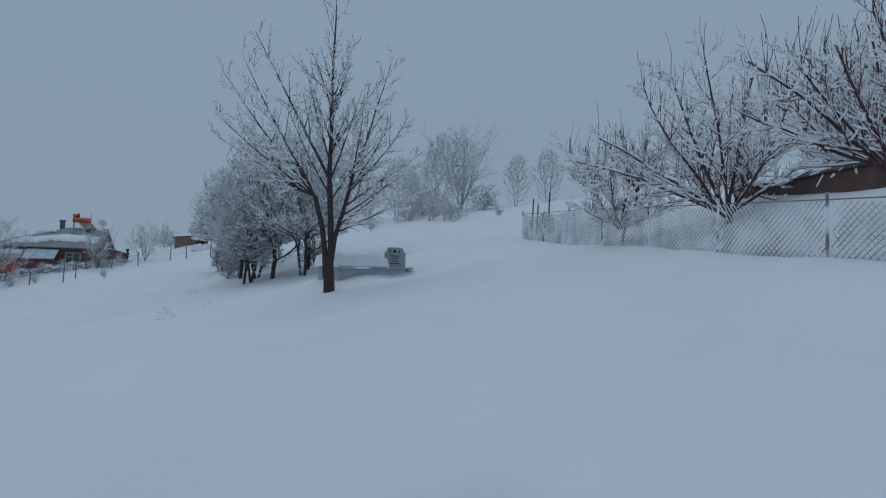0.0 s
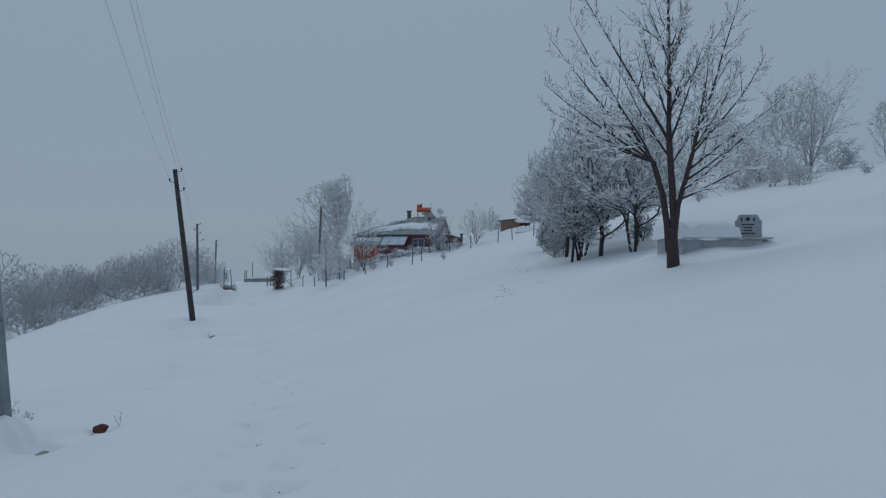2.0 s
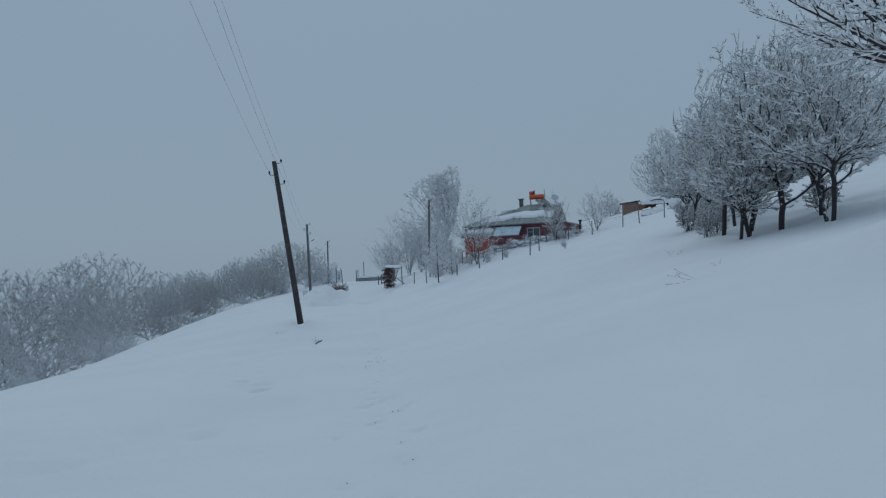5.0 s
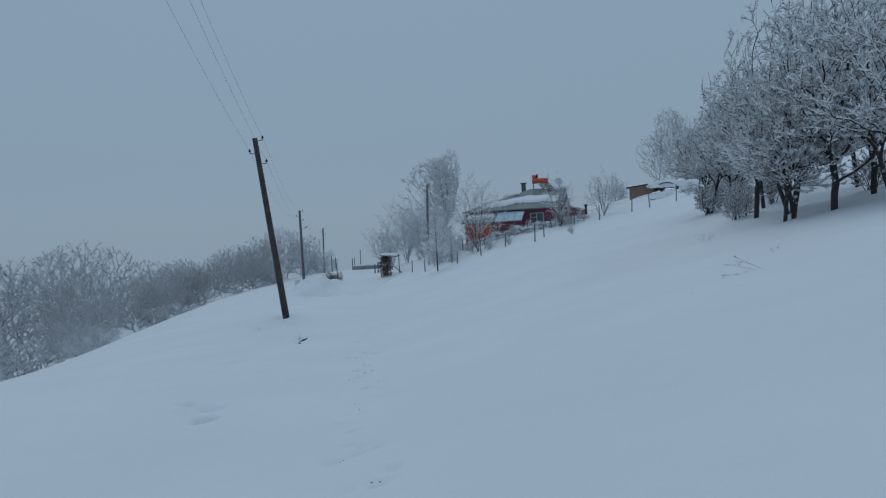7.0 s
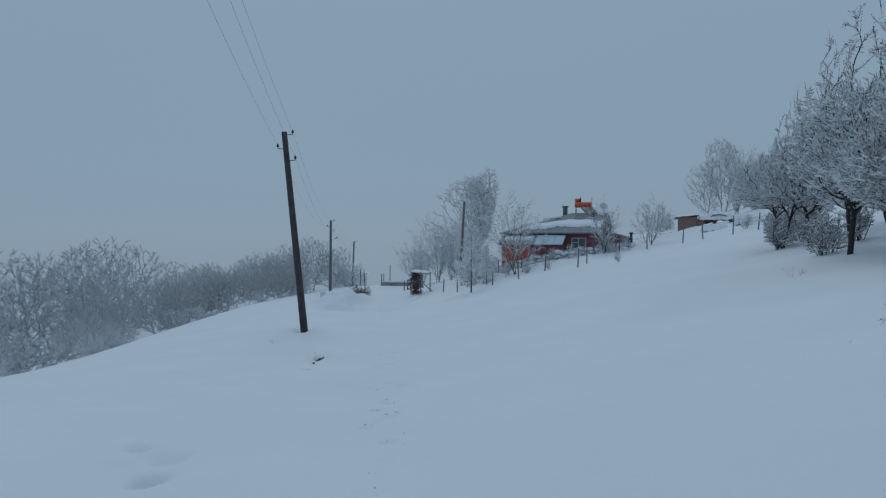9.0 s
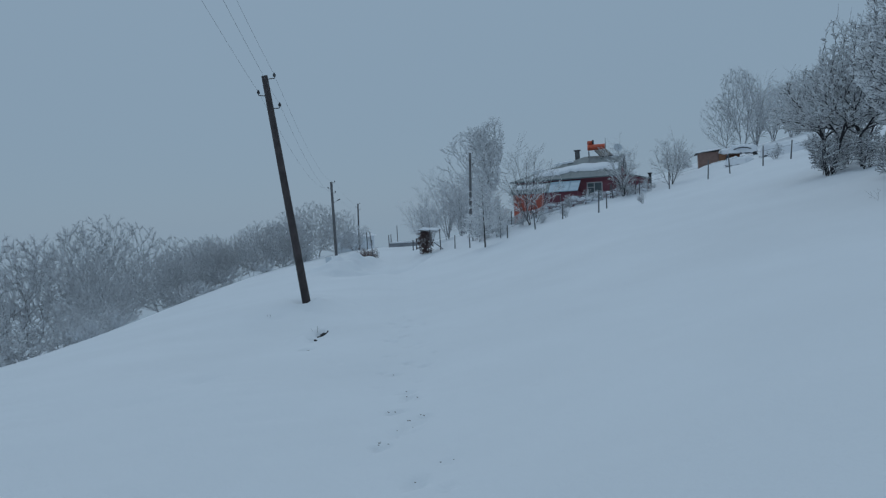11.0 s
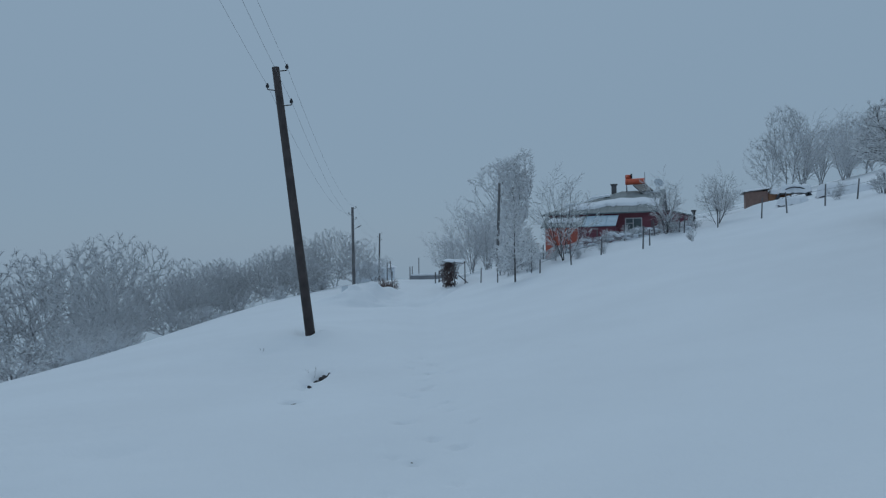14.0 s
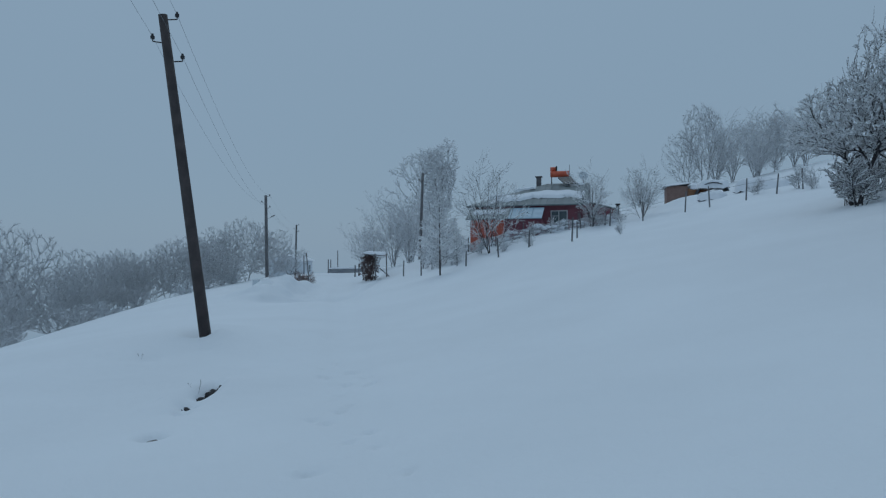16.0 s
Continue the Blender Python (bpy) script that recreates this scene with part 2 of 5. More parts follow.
DARK_TARP = surface("dark_tarp", (0.03, 0.036, 0.045), (0.065, 0.075, 0.09), 2.0, 0.6)
RED_BRICK = surface("broken_red_tile", (0.075, 0.020, 0.017), (0.16, 0.045, 0.035), 12.0, 0.85)
DEAD_LEAF = surface("withered_leaves", (0.12, 0.032, 0.028), (0.28, 0.085, 0.068), 18.0, 0.8)
SOIL = surface("wet_soil", (0.026, 0.024, 0.025), (0.08, 0.074, 0.074), 14.0, 0.95)
TWIG_BARE = surface("bare_twig", (0.035, 0.024, 0.024), (0.08, 0.055, 0.05), 20.0, 0.85)
# the far house's wall colour is lifted to stand for the fog before it
FAR_WALL = surface("pale_hazed_render", (0.62, 0.66, 0.70), (0.70, 0.74, 0.78), 0.5, 0.9)


# ---- makers ----
def mesh_from(name, verts, faces, material, smooth=True):
    me = bpy.data.meshes.new(name)
    me.from_pydata([tuple(v) for v in verts], [], faces)
    me.materials.append(material)
    if smooth:
        me.polygons.foreach_set("use_smooth", [True] * len(me.polygons))
    me.update()
    return me


def part(name, bm, material, parent=None, label="", smooth=False):
    """Link a bmesh as one mesh object, under parent where there is one."""
    me = bpy.data.meshes.new(name)
    bmesh.ops.recalc_face_normals(bm, faces=bm.faces)
    bm.to_mesh(me)
    bm.free()
    me.materials.append(material)
    if smooth:
        me.polygons.foreach_set("use_smooth", [True] * len(me.polygons))
    ob = new(name, me)
    ob.parent = parent
    return tagged(ob, label)


def mesh_part(name, me, parent=None, label=""):
    ob = new(name, me)
    ob.parent = parent
    return tagged(ob, label)


def empty(name, m, label, category, group="", kind=""):
    ob = new(name)
    ob.empty_display_size = 0.2
    ob.matrix_world = m
    return tagged(ob, label, category, group, kind)


def box(bm, size, m=Matrix(), bevel=0.0):
    made = bmesh.ops.create_cube(bm, size=1.0, matrix=m @ Matrix.Diagonal((*size, 1)))
    if bevel:
        edges = {e for v in made["verts"] for e in v.link_edges}
        bmesh.ops.bevel(bm, geom=list(edges), offset=bevel, segments=2, affect="EDGES", profile=0.5)
    return bm


def rod(bm, a, b, r0, r1=None, sides=8):
    """A tapered round bar from a to b."""
    a, b = Vector(a), Vector(b)
    d = b - a
    q = d.to_track_quat("Z", "Y").to_matrix().to_4x4()
    m = Matrix.Translation((a + b) / 2) @ q
    bmesh.ops.create_cone(bm, cap_ends=True, segments=sides, radius1=r0, radius2=r0 if r1 is None else r1, depth=d.length, matrix=m)
    return bm


def prism(bm, outline, depth, m=Matrix()):
    """A flat outline in x and z, drawn out along y by depth."""
    front = [bm.verts.new(m @ Vector((x, 0, z))) for x, z in outline]
    back = [bm.verts.new(m @ Vector((x, depth, z))) for x, z in outline]
    bm.faces.new(front)
    bm.faces.new(back[::-1])
    for i in range(len(outline)):
        j = (i + 1) % len(outline)
        bm.faces.new((front[j], front[i], back[i], back[j]))
    return bm


def sheet(bm, corners, thick):
    """A slab over four or more corners, thickened downwards."""
    top = [bm.verts.new(Vector(c)) for c in corners]
    low = [bm.verts.new(Vector(c) - Vector((0, 0, thick))) for c in corners]
    bm.faces.new(top)
    bm.faces.new(low[::-1])
    for i in range(len(corners)):
        j = (i + 1) % len(corners)
        bm.faces.new((top[j], top[i], low[i], low[j]))
    return bm


def snow_pad(name, length, width, height, parent=None, m=Matrix(), seed=0, droop=0.25, label=""):
    """A rounded cushion of snow with an uneven edge, lying on z = 0."""
    k, l = 22, 12
    off = Vector((seed * 7.3, seed * 3.1, 0))
    verts, faces = [], []
    for i in range(k + 1):
        for j in range(l + 1):
            u, v = i / k * 2 - 1, j / l * 2 - 1
            rim = max(abs(u) ** 6, abs(v) ** 4)
            top = math.sqrt(max(0.0, 1 - rim))
            wob = noise.noise(Vector((u * length, v * width, 0)) * 1.7 + off)
            z = height * (top * (0.86 + 0.28 * wob)) - (droop * height * rim * (0.6 + wob))
            verts.append(m @ Vector((u * length / 2 * (1 + 0.02 * wob), v * width / 2 * (1 + 0.04 * wob), z)))
    base = len(verts)
    for i in range(k):
        for j in range(l):
            a = i * (l + 1) + j
            faces.append((a, a + l + 1, a + l + 2, a + 1))
    rim_idx = [i * (l + 1) for i in range(k + 1)] + [k * (l + 1) + j for j in range(1, l + 1)]
    rim_idx += [i * (l + 1) + l for i in range(k - 1, -1, -1)] + [j for j in range(l - 1, 0, -1)]
    faces.append(tuple(rim_idx))
    me = mesh_from(name, verts, faces, SNOW_TREE)
    return mesh_part(name, me, parent, label)


# ---- trees ----
def tubes(segs, sides):
    """Arrays of verts and faces for separate tapered bars; segs: rows of x0 y0 z0 x1 y1 z1 r0 r1."""
    segs = np.asarray(segs, float)
    p0, p1, r0, r1 = segs[:, 0:3], segs[:, 3:6], segs[:, 6], segs[:, 7]
    d = p1 - p0
    d = d / np.maximum(np.linalg.norm(d, axis=1, keepdims=True), 1e-6)
    ref = np.where(np.abs(d[:, 2:3]) > 0.9, np.array([[1.0, 0, 0]]), np.array([[0, 0, 1.0]]))
    a = np.cross(d, ref)
    a /= np.linalg.norm(a, axis=1, keepdims=True)
    b = np.cross(d, a)
    rings = []
    for p, r in ((p0, r0), (p1, r1)):
        for k in range(sides):
            th = 2 * math.pi * k / sides + math.pi / 2
            rings.append(p + (a * math.cos(th) + b * math.sin(th)) * r[:, None])
    verts = np.stack(rings, 1).reshape(-1, 3)
    base = np.arange(len(segs))[:, None] * (2 * sides)
    faces = []
    for k in range(sides):
        j = (k + 1) % sides
        faces.append(np.concatenate([base + k, base + j, base + sides + j, base + sides + k], 1))
    faces = np.stack(faces, 1).reshape(-1, 4)
    return verts, faces


def fast_mesh(name, verts, faces, material):
    me = bpy.data.meshes.new(name)
    me.vertices.add(len(verts))
    me.vertices.foreach_set("co", np.ascontiguousarray(verts, dtype=np.float32).ravel())
    k = faces.shape[1]
    me.loops.add(faces.size)
    me.loops.foreach_set("vertex_index", np.ascontiguousarray(faces, dtype=np.int32).ravel())
    me.polygons.add(len(faces))
    me.polygons.foreach_set("loop_start", np.arange(0, faces.size, k, dtype=np.int32))
    me.polygons.foreach_set("use_smooth", np.ones(len(faces), dtype=bool))
    me.materials.append(material)
    me.update(calc_edges=True)
    me.validate()
    return me


class Grower:
    """Grows limbs, branches and twigs as bars, level by level."""

    def __init__(self, seed, levels, children, lengths, angles, rise, wiggle, steps, taper=0.55, fall=0.62, low=0.35):
        self.rng = random.Random(seed)
        self.levels, self.children, self.lengths = levels, children, lengths
        self.angles, self.rise, self.wiggle, self.steps, self.taper = angles, rise, wiggle, steps, taper
        self.fall, self.low = fall, low
        self.bars = []

    def turn(self, d, angle):
        r = self.rng
        side = d.orthogonal().normalized()
        side.rotate(Matrix.Rotation(r.uniform(0, 2 * math.pi), 3, d))
        out = d * math.cos(angle) + side * math.sin(angle)
        return out.normalized()

    def grow(self, p, d, length, radius, level):
        r = self.rng
        steps = self.steps[level]
        step = length / steps
        last = level == self.levels
        spots = []
        start = radius
        for i in range(steps):
            jit = Vector((r.gauss(0, 1), r.gauss(0, 1), r.gauss(0, 1))) * self.wiggle[level]
            d = (d + jit + Vector((0, 0, self.rise[level]))).normalized()
            q = p + d * step * r.uniform(0.85, 1.15)
            end = start * (1 - (1 - self.taper) * (i + 1) / steps)
            self.bars.append((*p, *q, radius, end, level))
            spots.append((p.copy(), q.copy(), d.copy(), end))
            p, radius = q, end
        if last:
            return
        count = self.children[level]
        low = self.low if level == 0 else 0.12
        for k in range(count):
            f = low + (1 - low) * (k + r.uniform(0.1, 0.9)) / count
            i = min(int(f * steps), steps - 1)
            a, b, dd, rr = spots[i]
            fr = f * steps - i
            lo, hi = self.angles[level]
            nd = self.turn(dd, radians(r.uniform(lo, hi)))
            ln = length * self.lengths[level] * (1.12 - self.fall * f) * r.uniform(0.75, 1.2)
            self.grow(a.lerp(b, fr), nd, ln, max(rr * 0.62, 0.004), level + 1)


def crown_tree(seed, height, radius, bare, points, stems=1, step=0.30, twigs=4, twig=(0.22, 0.45), tip=0.008, up=0.10, belly=0.42, lean=0.10, fork=1.0, power=2.4, lumpy=0.14):
    """Bars of a tree whose branches grow towards points scattered in a domed crown."""
    r = np.random.RandomState(seed)
    zc = bare + (height - bare) * belly
    bumps = r.normal(size=(9, 3))
    bumps /= np.linalg.norm(bumps, axis=1, keepdims=True)
    depth = r.uniform(0.02, lumpy, 9)
    d = r.normal(size=(points, 3))
    d /= np.linalg.norm(d, axis=1, keepdims=True)
    reach = 1.0 + (np.maximum(0, d @ bumps.T) ** 6 * depth).sum(1) - 0.10 - 0.3 * max(0.0, lumpy - 0.14)
    q = d * (r.uniform(0.02, 1, points) ** 0.34 * reach)[:, None]
    q[:, 2] = np.where(q[:, 2] > 0, q[:, 2] * (height - zc), q[:, 2] * (zc - bare))
    q[:, 0:2] *= radius
    q[:, 2] += zc
    pos, par = [], []
    for k in range(stems):
        a = 6.28 * k / stems + r.uniform(-0.5, 0.5)
        p = np.array([math.cos(a), math.sin(a), 0]) * 0.02 + np.array([0, 0, -0.35])
        w = np.array([math.cos(a) * lean * (stems > 1), math.sin(a) * lean * (stems > 1), 1.0])
        last = -1
        while p[2] < bare * fork + 0.5:
            pos.append(p), par.append(last)
            last = len(pos) - 1
            w = w + r.normal(0, 0.05, 3)
            w[2] = 1
            p = p + w / np.linalg.norm(w) * step
    # each point joins the branch that gives it the shortest way from the root
    cap = len(pos) + points * 5
    node = np.zeros((cap, 3))
    run = np.zeros(cap)
    n = len(pos)
    node[:n] = pos
    for k in range(n):
        run[k] = 0 if par[k] < 0 else run[par[k]] + step
    start = np.array([0, 0, bare * 0.6])
    for p in q[np.argsort(np.linalg.norm(q - start, axis=1) + r.uniform(0, 0.3, points))]:
        gap = np.linalg.norm(node[:n] - p, axis=1)
        k = int(np.argmin(gap + 0.5 * run[:n]))
        a, ln = node[k].copy(), gap[k]
        if ln < 0.3 * step:
            continue
        pieces = min(5, max(1, int(round(ln / step))))
        sag = r.normal(0, 0.05 * ln, 3) + np.array([0, 0, -up * ln])
        for c in range(pieces):
            f = (c + 1) / pieces
            node[n] = a + (p - a) * f + sag * (4 * f * (1 - f))
            run[n] = run[k] + np.linalg.norm(node[n] - node[k])
            par.append(k)
            k = n
            n += 1
    pos = node[:n]
    par = np.array(par)
    # ease the corners of the branches
    for _ in range(2):
        kids = np.bincount(par[par >= 0], minlength=n)
        mean = np.zeros((n, 3))
        np.add.at(mean, par[par >= 0], pos[par >= 0])
        inner = (kids > 0) & (par >= 0)
        pos = np.where(inner[:, None], 0.5 * pos + 0.25 * pos[par] + 0.25 * mean / np.maximum(kids, 1)[:, None], pos)
    way = pos - pos[par]
    way = way / np.maximum(np.linalg.norm(way, axis=1, keepdims=True), 1e-6)
    par = np.array(par)
    n = len(pos)
    load = np.zeros(n)
    kids = np.bincount(par[par >= 0], minlength=n)
    for i in range(n - 1, -1, -1):
        if kids[i] == 0:
            load[i] = tip ** power
        if par[i] >= 0:
            load[par[i]] += load[i]
    rad = load ** (1 / power)
    bars = []
    for i in range(n):
        if par[i] < 0:
            continue
        a = rad[par[i]] if rad[par[i]] < 2.2 * rad[i] else 1.3 * rad[i]
        bars.append((*pos[par[i]], *pos[i], a, rad[i], 0 if rad[i] > 0.05 else 1 if rad[i] > 0.0155 else 2))
    thin = np.flatnonzero((rad < 0.03) & (par >= 0))
    kids = np.bincount(par[par >= 0], minlength=n)
    for i in thin:
        for k in range(twigs if kids[i] else 2 * twigs):
            w = way[i] * 0.9 + r.normal(0, 0.62, 3) + np.array([0, 0, 0.16])
            w /= np.linalg.norm(w)
            o = pos[par[i]] + (pos[i] - pos[par[i]]) * r.uniform(0, 1)
            bars.append((*o, *(o + w * r.uniform(*twig)), tip * 0.8, tip * 0.5, 3))
    return bars


def tree_meshes(name, bars, bark, twig, min_twig, snow_from, snow_size, limb_level=1, seed=3, sides=6, share=0.88, taper=False, snow_to=9):
    """Trunk, crown and snow meshes of a tree from its bars."""
    bars = np.asarray(bars, float)
    lev = bars[:, 8]
    rng = np.random.RandomState(seed)
    thick = bars[lev <= limb_level].copy()
    thin = bars[lev > limb_level].copy()
    v, f = tubes(thick, sides)
    trunk = fast_mesh("trunk", v, f, bark)
    thin[:, 6] = np.maximum(thin[:, 6], min_twig)
    thin[:, 7] = np.maximum(thin[:, 7], min_twig * 0.75)
    fine = thin[:, 8] >= 3 if snow_size <= 0 or taper else np.zeros(len(thin), bool)
    v, f = tubes(thin[~fine], 4 if sides > 6 else 3)
    if fine.any():
        # the finest twigs taper to a point
        v2, f2 = tubes(thin[fine], 3)
        v2 = v2.reshape(-1, 6, 3)
        v2 = np.concatenate([v2[:, :3], v2[:, 3:].mean(1, keepdims=True)], 1)
        b2 = len(v) + 4 * np.arange(len(v2))[:, None]
        f2 = np.concatenate([b2 + np.array([[k, (k + 1) % 3, 3]]) for k in range(3)], 0)
        f = np.concatenate([f[:, [0, 1, 2]], f[:, [0, 2, 3]], f2], 0)
        v = np.concatenate([v, v2.reshape(-1, 3)], 0)
    crown = fast_mesh("crown", v, f, twig)
    if snow_size <= 0:
        return trunk, crown
    b = bars[(lev >= snow_from) & (lev <= snow_to)].copy()
    d = b[:, 3:6] - b[:, 0:3]
    ln = np.linalg.norm(d, axis=1)
    flat = np.sqrt(np.maximum(0, 1 - (d[:, 2] / np.maximum(ln, 1e-6)) ** 2))
    keep = (flat > 0.38) & (rng.rand(len(b)) < share)
    b, flat = b[keep], flat[keep]
    size = snow_size * flat * rng.uniform(0.55, 1.25, len(b))
    rad = np.maximum(b[:, 6], min_twig)
    lift = rad * 0.75 + size * 0.35
    b[:, 2] += lift
    b[:, 5] += lift
    b[:, 6] = size + rad * 0.45
    b[:, 7] = size * rng.uniform(0.6, 1.0, len(b)) + rad * 0.35
    v, f = tubes(b, 4 if sides > 6 else 3)
    snow = fast_mesh("snow_cover", v, f, SNOW_TWIG)
    return trunk, crown, snow


def tree_thing(name, meshes, m, label, category="tree", group=""):
    root = empty(name, m, label, category, group)
    mesh_part("trunk", meshes[0], root)
    mesh_part("crown", meshes[1], root)
    if len(meshes) > 2:
        tagged(mesh_part("snow_cover", meshes[2], root, "white snow lying along the branches"), kind="stuff")
    return root


def again(ob, m):
    """One more of the thing ob at the pose m, whatever the size of ob."""
    k = ob.scale
    return copy_thing(ob, m @ Matrix.Diagonal((1 / k.x, 1 / k.y, 1 / k.z, 1)))


def stand(s, n, turn=0.0, scale=1.0, dz=-0.12, lean=(0, 0), wide=1.0):
    x, y = xy(s, n)
    z = float(ground_sn(s, n)) + dz
    return pose(x, y, z, lean[0], lean[1], turn) @ Matrix.Diagonal((scale * wide, scale * wide, scale, 1))

# ---- the ground: one sheet of snow to the horizon ----
def lines(spans):
    out = []
    for a, b, step in spans:
        out.extend(np.arange(a, b - 1e-6, step))
    return np.array(out + [spans[-1][1]])


S_LINES = lines([(-500, -60, 40), (-60, -10, 5), (-10, 1, 0.25), (1, 29, 0.05), (29, 36, 0.15), (36, 50, 0.45), (50, 64, 0.22), (64, 80, 0.45), (80, 140, 4), (140, 900, 40)])
N_LINES = lines([(-600, -60, 30), (-60, -26, 2), (-26, -18, 0.4), (-18, -6, 0.3), (-6, -3.4, 0.4), (-3.4, -1.7, 0.15), (-1.7, 1.9, 0.052), (1.9, 3.4, 0.14), (3.4, 7, 0.25), (7, 20, 0.5), (20, 60, 2), (60, 600, 30)])
SS, NN = np.meshgrid(S_LINES, N_LINES, indexing="ij")
ZZ = ground_sn(SS, NN)


def rough(s, n, scale, seed):
    """A smooth wavy field from a few crossing waves."""
    r = np.random.RandomState(seed)
    out = np.zeros_like(s)
    for _ in range(9):
        a, k, ph = r.uniform(0, 6.28), r.uniform(0.6, 1.6) / scale, r.uniform(0, 6.28)
        out += np.sin((s * math.cos(a) + n * math.sin(a)) * k * 6.28 + ph)
    return out / 9


crest = 1 - 0.75 * np.clip((NN - 3) / 3, 0, 1)
ZZ += crest * (0.10 * rough(SS, NN, 9.0, 1) + 0.045 * rough(SS, NN, 2.6, 2))
near = np.exp(-(np.maximum(0, np.abs(SS - 16) - 22) / 4) ** 2)
ZZ += near * 0.016 * rough(SS, NN, 0.8, 3)
# rough, thrown-up snow round the foot of the steel tower
dug = np.exp(-(((SS - 7.25) / 0.75) ** 2 + ((NN - 1.6) / 0.7) ** 2))
ZZ += dug * (0.17 * rough(SS, NN, 0.42, 7) + 0.13 * rough(SS, NN, 0.22, 8))
# broken snow on the ploughed bank
dug = np.exp(-(((SS - 56) / 3.2) ** 2 + ((NN - 4.0) / 1.8) ** 2))
ZZ += dug * (0.42 * rough(SS, NN, 1.5, 9) + 0.25 * rough(SS, NN, 0.9, 10))
ZZ += 0.35 * rough(SS, NN, 1.3, 12) * np.exp(-((SS - 57.2) / 1.5) ** 2) * ((NN > -18) & (NN < -6))
# the trodden way: a shallow trough with old, half-filled footprints
way_n = -0.90 + 0.022 * np.clip(SS - 8, 0, 60)
far_way = np.clip((SS - 38) / 12, 0, 1)
ZZ -= (0.045 + 0.11 * far_way) * np.exp(-((NN - way_n) / (0.5 + 0.35 * far_way)) ** 4) * np.clip((SS + 8) / 2, 0, 1) * np.clip((80 - SS) / 6, 0, 1)
prints = random.Random(11)
dents, tracks = [], []
for k in range(64):
    s0 = 3.0 + k * 0.42 + prints.uniform(-0.12, 0.12)
    n0 = -0.90 + 0.022 * max(s0 - 8, 0) + (0.14 if k % 2 else -0.14) + prints.uniform(-0.22, 0.22)
    fresh = 1.4 if s0 < 9 else 1.0
    dents.append((s0, n0, prints.uniform(0.12, 0.2), prints.uniform(0.09, 0.14), fresh * prints.uniform(0.002, 0.011)))
    for _ in range(prints.choice((1, 1, 2, 3, 4))):
        q = (s0 + prints.uniform(-0.14, 0.14), n0 + prints.uniform(-0.12, 0.12))
        dents.append((*q, prints.uniform(0.045, 0.07), prints.uniform(0.04, 0.06), (fresh + 1) / 2 * prints.uniform(0.03, 0.07)))
        tracks.append(q)
for k in range(7):
    q = (4.2 + k * 0.5 + prints.uniform(-0.05, 0.05), -0.15 - k * 0.09)
    dents.append((*q, 0.10, 0.08, prints.uniform(0.03, 0.06)))
    tracks.append(q)
for q in ((5.27, -0.59), (4.95, -0.43), (5.18, -0.89), (5.71, -0.93), (4.17, -0.75), (3.82, -0.84), (11.93, -1.0)):
    dents.append((*q, 0.085, 0.07, 0.09))
    tracks.extend((q, q))
for s0, n0, a, b, depth in ((1.95, -2.93, 0.28, 0.12, 0.22), (2.2, -2.75, 0.16, 0.14, 0.12), (27.4, 1.40, 0.40, 0.085, 0.24), (26.8, 1.38, 0.35, 0.085, 0.22), (25.9, 1.36, 0.22, 0.10, 0.13), (25.4, 1.30, 0.16, 0.08, 0.10), (32.55, 2.32, 0.40, 0.22, -0.12), (32.60, 2.78, 0.38, 0.26, 0.17), (26.8, 1.66, 1.1, 0.16, -0.09), (27.6, 1.16, 0.5, 0.14, -0.05), (25.6, 1.62, 0.6, 0.2, -0.05)):
    dents.append((s0, n0, a, b, depth))
for s0, n0, w, depth in ((15.45, 1.14, 0.15, 0.26), (16.45, 1.66, 0.13, 0.14), (15.3, 1.3, 0.55, 0.05), (15.9, 1.55, 0.2, -0.05), (16.2, 1.3, 0.3, 0.10), (24.1, 1.23, 0.14, 0.14), (21.5, 2.2, 0.3, 0.08), (20.2, 2.6, 0.4, 0.07),
                         (9.0, 1.1, 0.28, 0.07), (10.6, 2.0, 0.3, 0.07), (7.05, 1.56, 0.14, 0.16), (7.10, 1.03, 0.16, 0.14), (7.75, 1.0, 0.3, 0.07), (8.05, 0.80, 0.18, 0.09), (7.95, 0.98, 0.2, -0.05),
                         (11.6, 0.98, 0.2, 0.09), (16.2, 1.24, 0.2, 0.08), (12.2, 1.8, 0.28, 0.08), (30.3, 3.2, 0.3, 0.10), (31.2, 2.4, 0.25, 0.08), (9.9, 1.3, 0.5, -0.06)):
    dents.append((s0, n0, w, w * 0.7, depth))
# lumps thrown up round the foot of the steel tower
for k in range(26):
    a, w = prints.uniform(0, 6.28), prints.uniform(0.2, 0.8)
    size = prints.uniform(0.06, 0.14)
    dents.append((7.35 + w * math.cos(a), 1.5 + 0.6 * w * math.sin(a), size, size * prints.uniform(0.7, 1.2), prints.choice((-1, -1, 1)) * prints.uniform(0.04, 0.09)))
# soft hollows and swells where the wind has worked the snow
for k in range(90):
    size = prints.uniform(0.25, 0.7)
    dents.append((prints.uniform(1, 30), prints.uniform(-3.0, 3.2), size, size * prints.uniform(0.5, 1.0), prints.uniform(-0.022, 0.026)))
for s0, n0, a, b, depth in dents:
    ZZ -= depth * np.exp(-(((SS - s0) / a) ** 2 + ((NN - n0) / b) ** 2))
rows_s, rows_n = SS.shape
gv = np.stack([UX * SS + NX * NN, UY * SS + NY * NN, ZZ], -1).reshape(-1, 3)
gi = np.arange(rows_s * rows_n).reshape(rows_s, rows_n)
gf = np.stack([gi[:-1, :-1], gi[:-1, 1:], gi[1:, 1:], gi[1:, :-1]], -1).reshape(-1, 4)[:, ::-1]
snowfield = new("ground", fast_mesh("ground", gv, gf, SNOW))
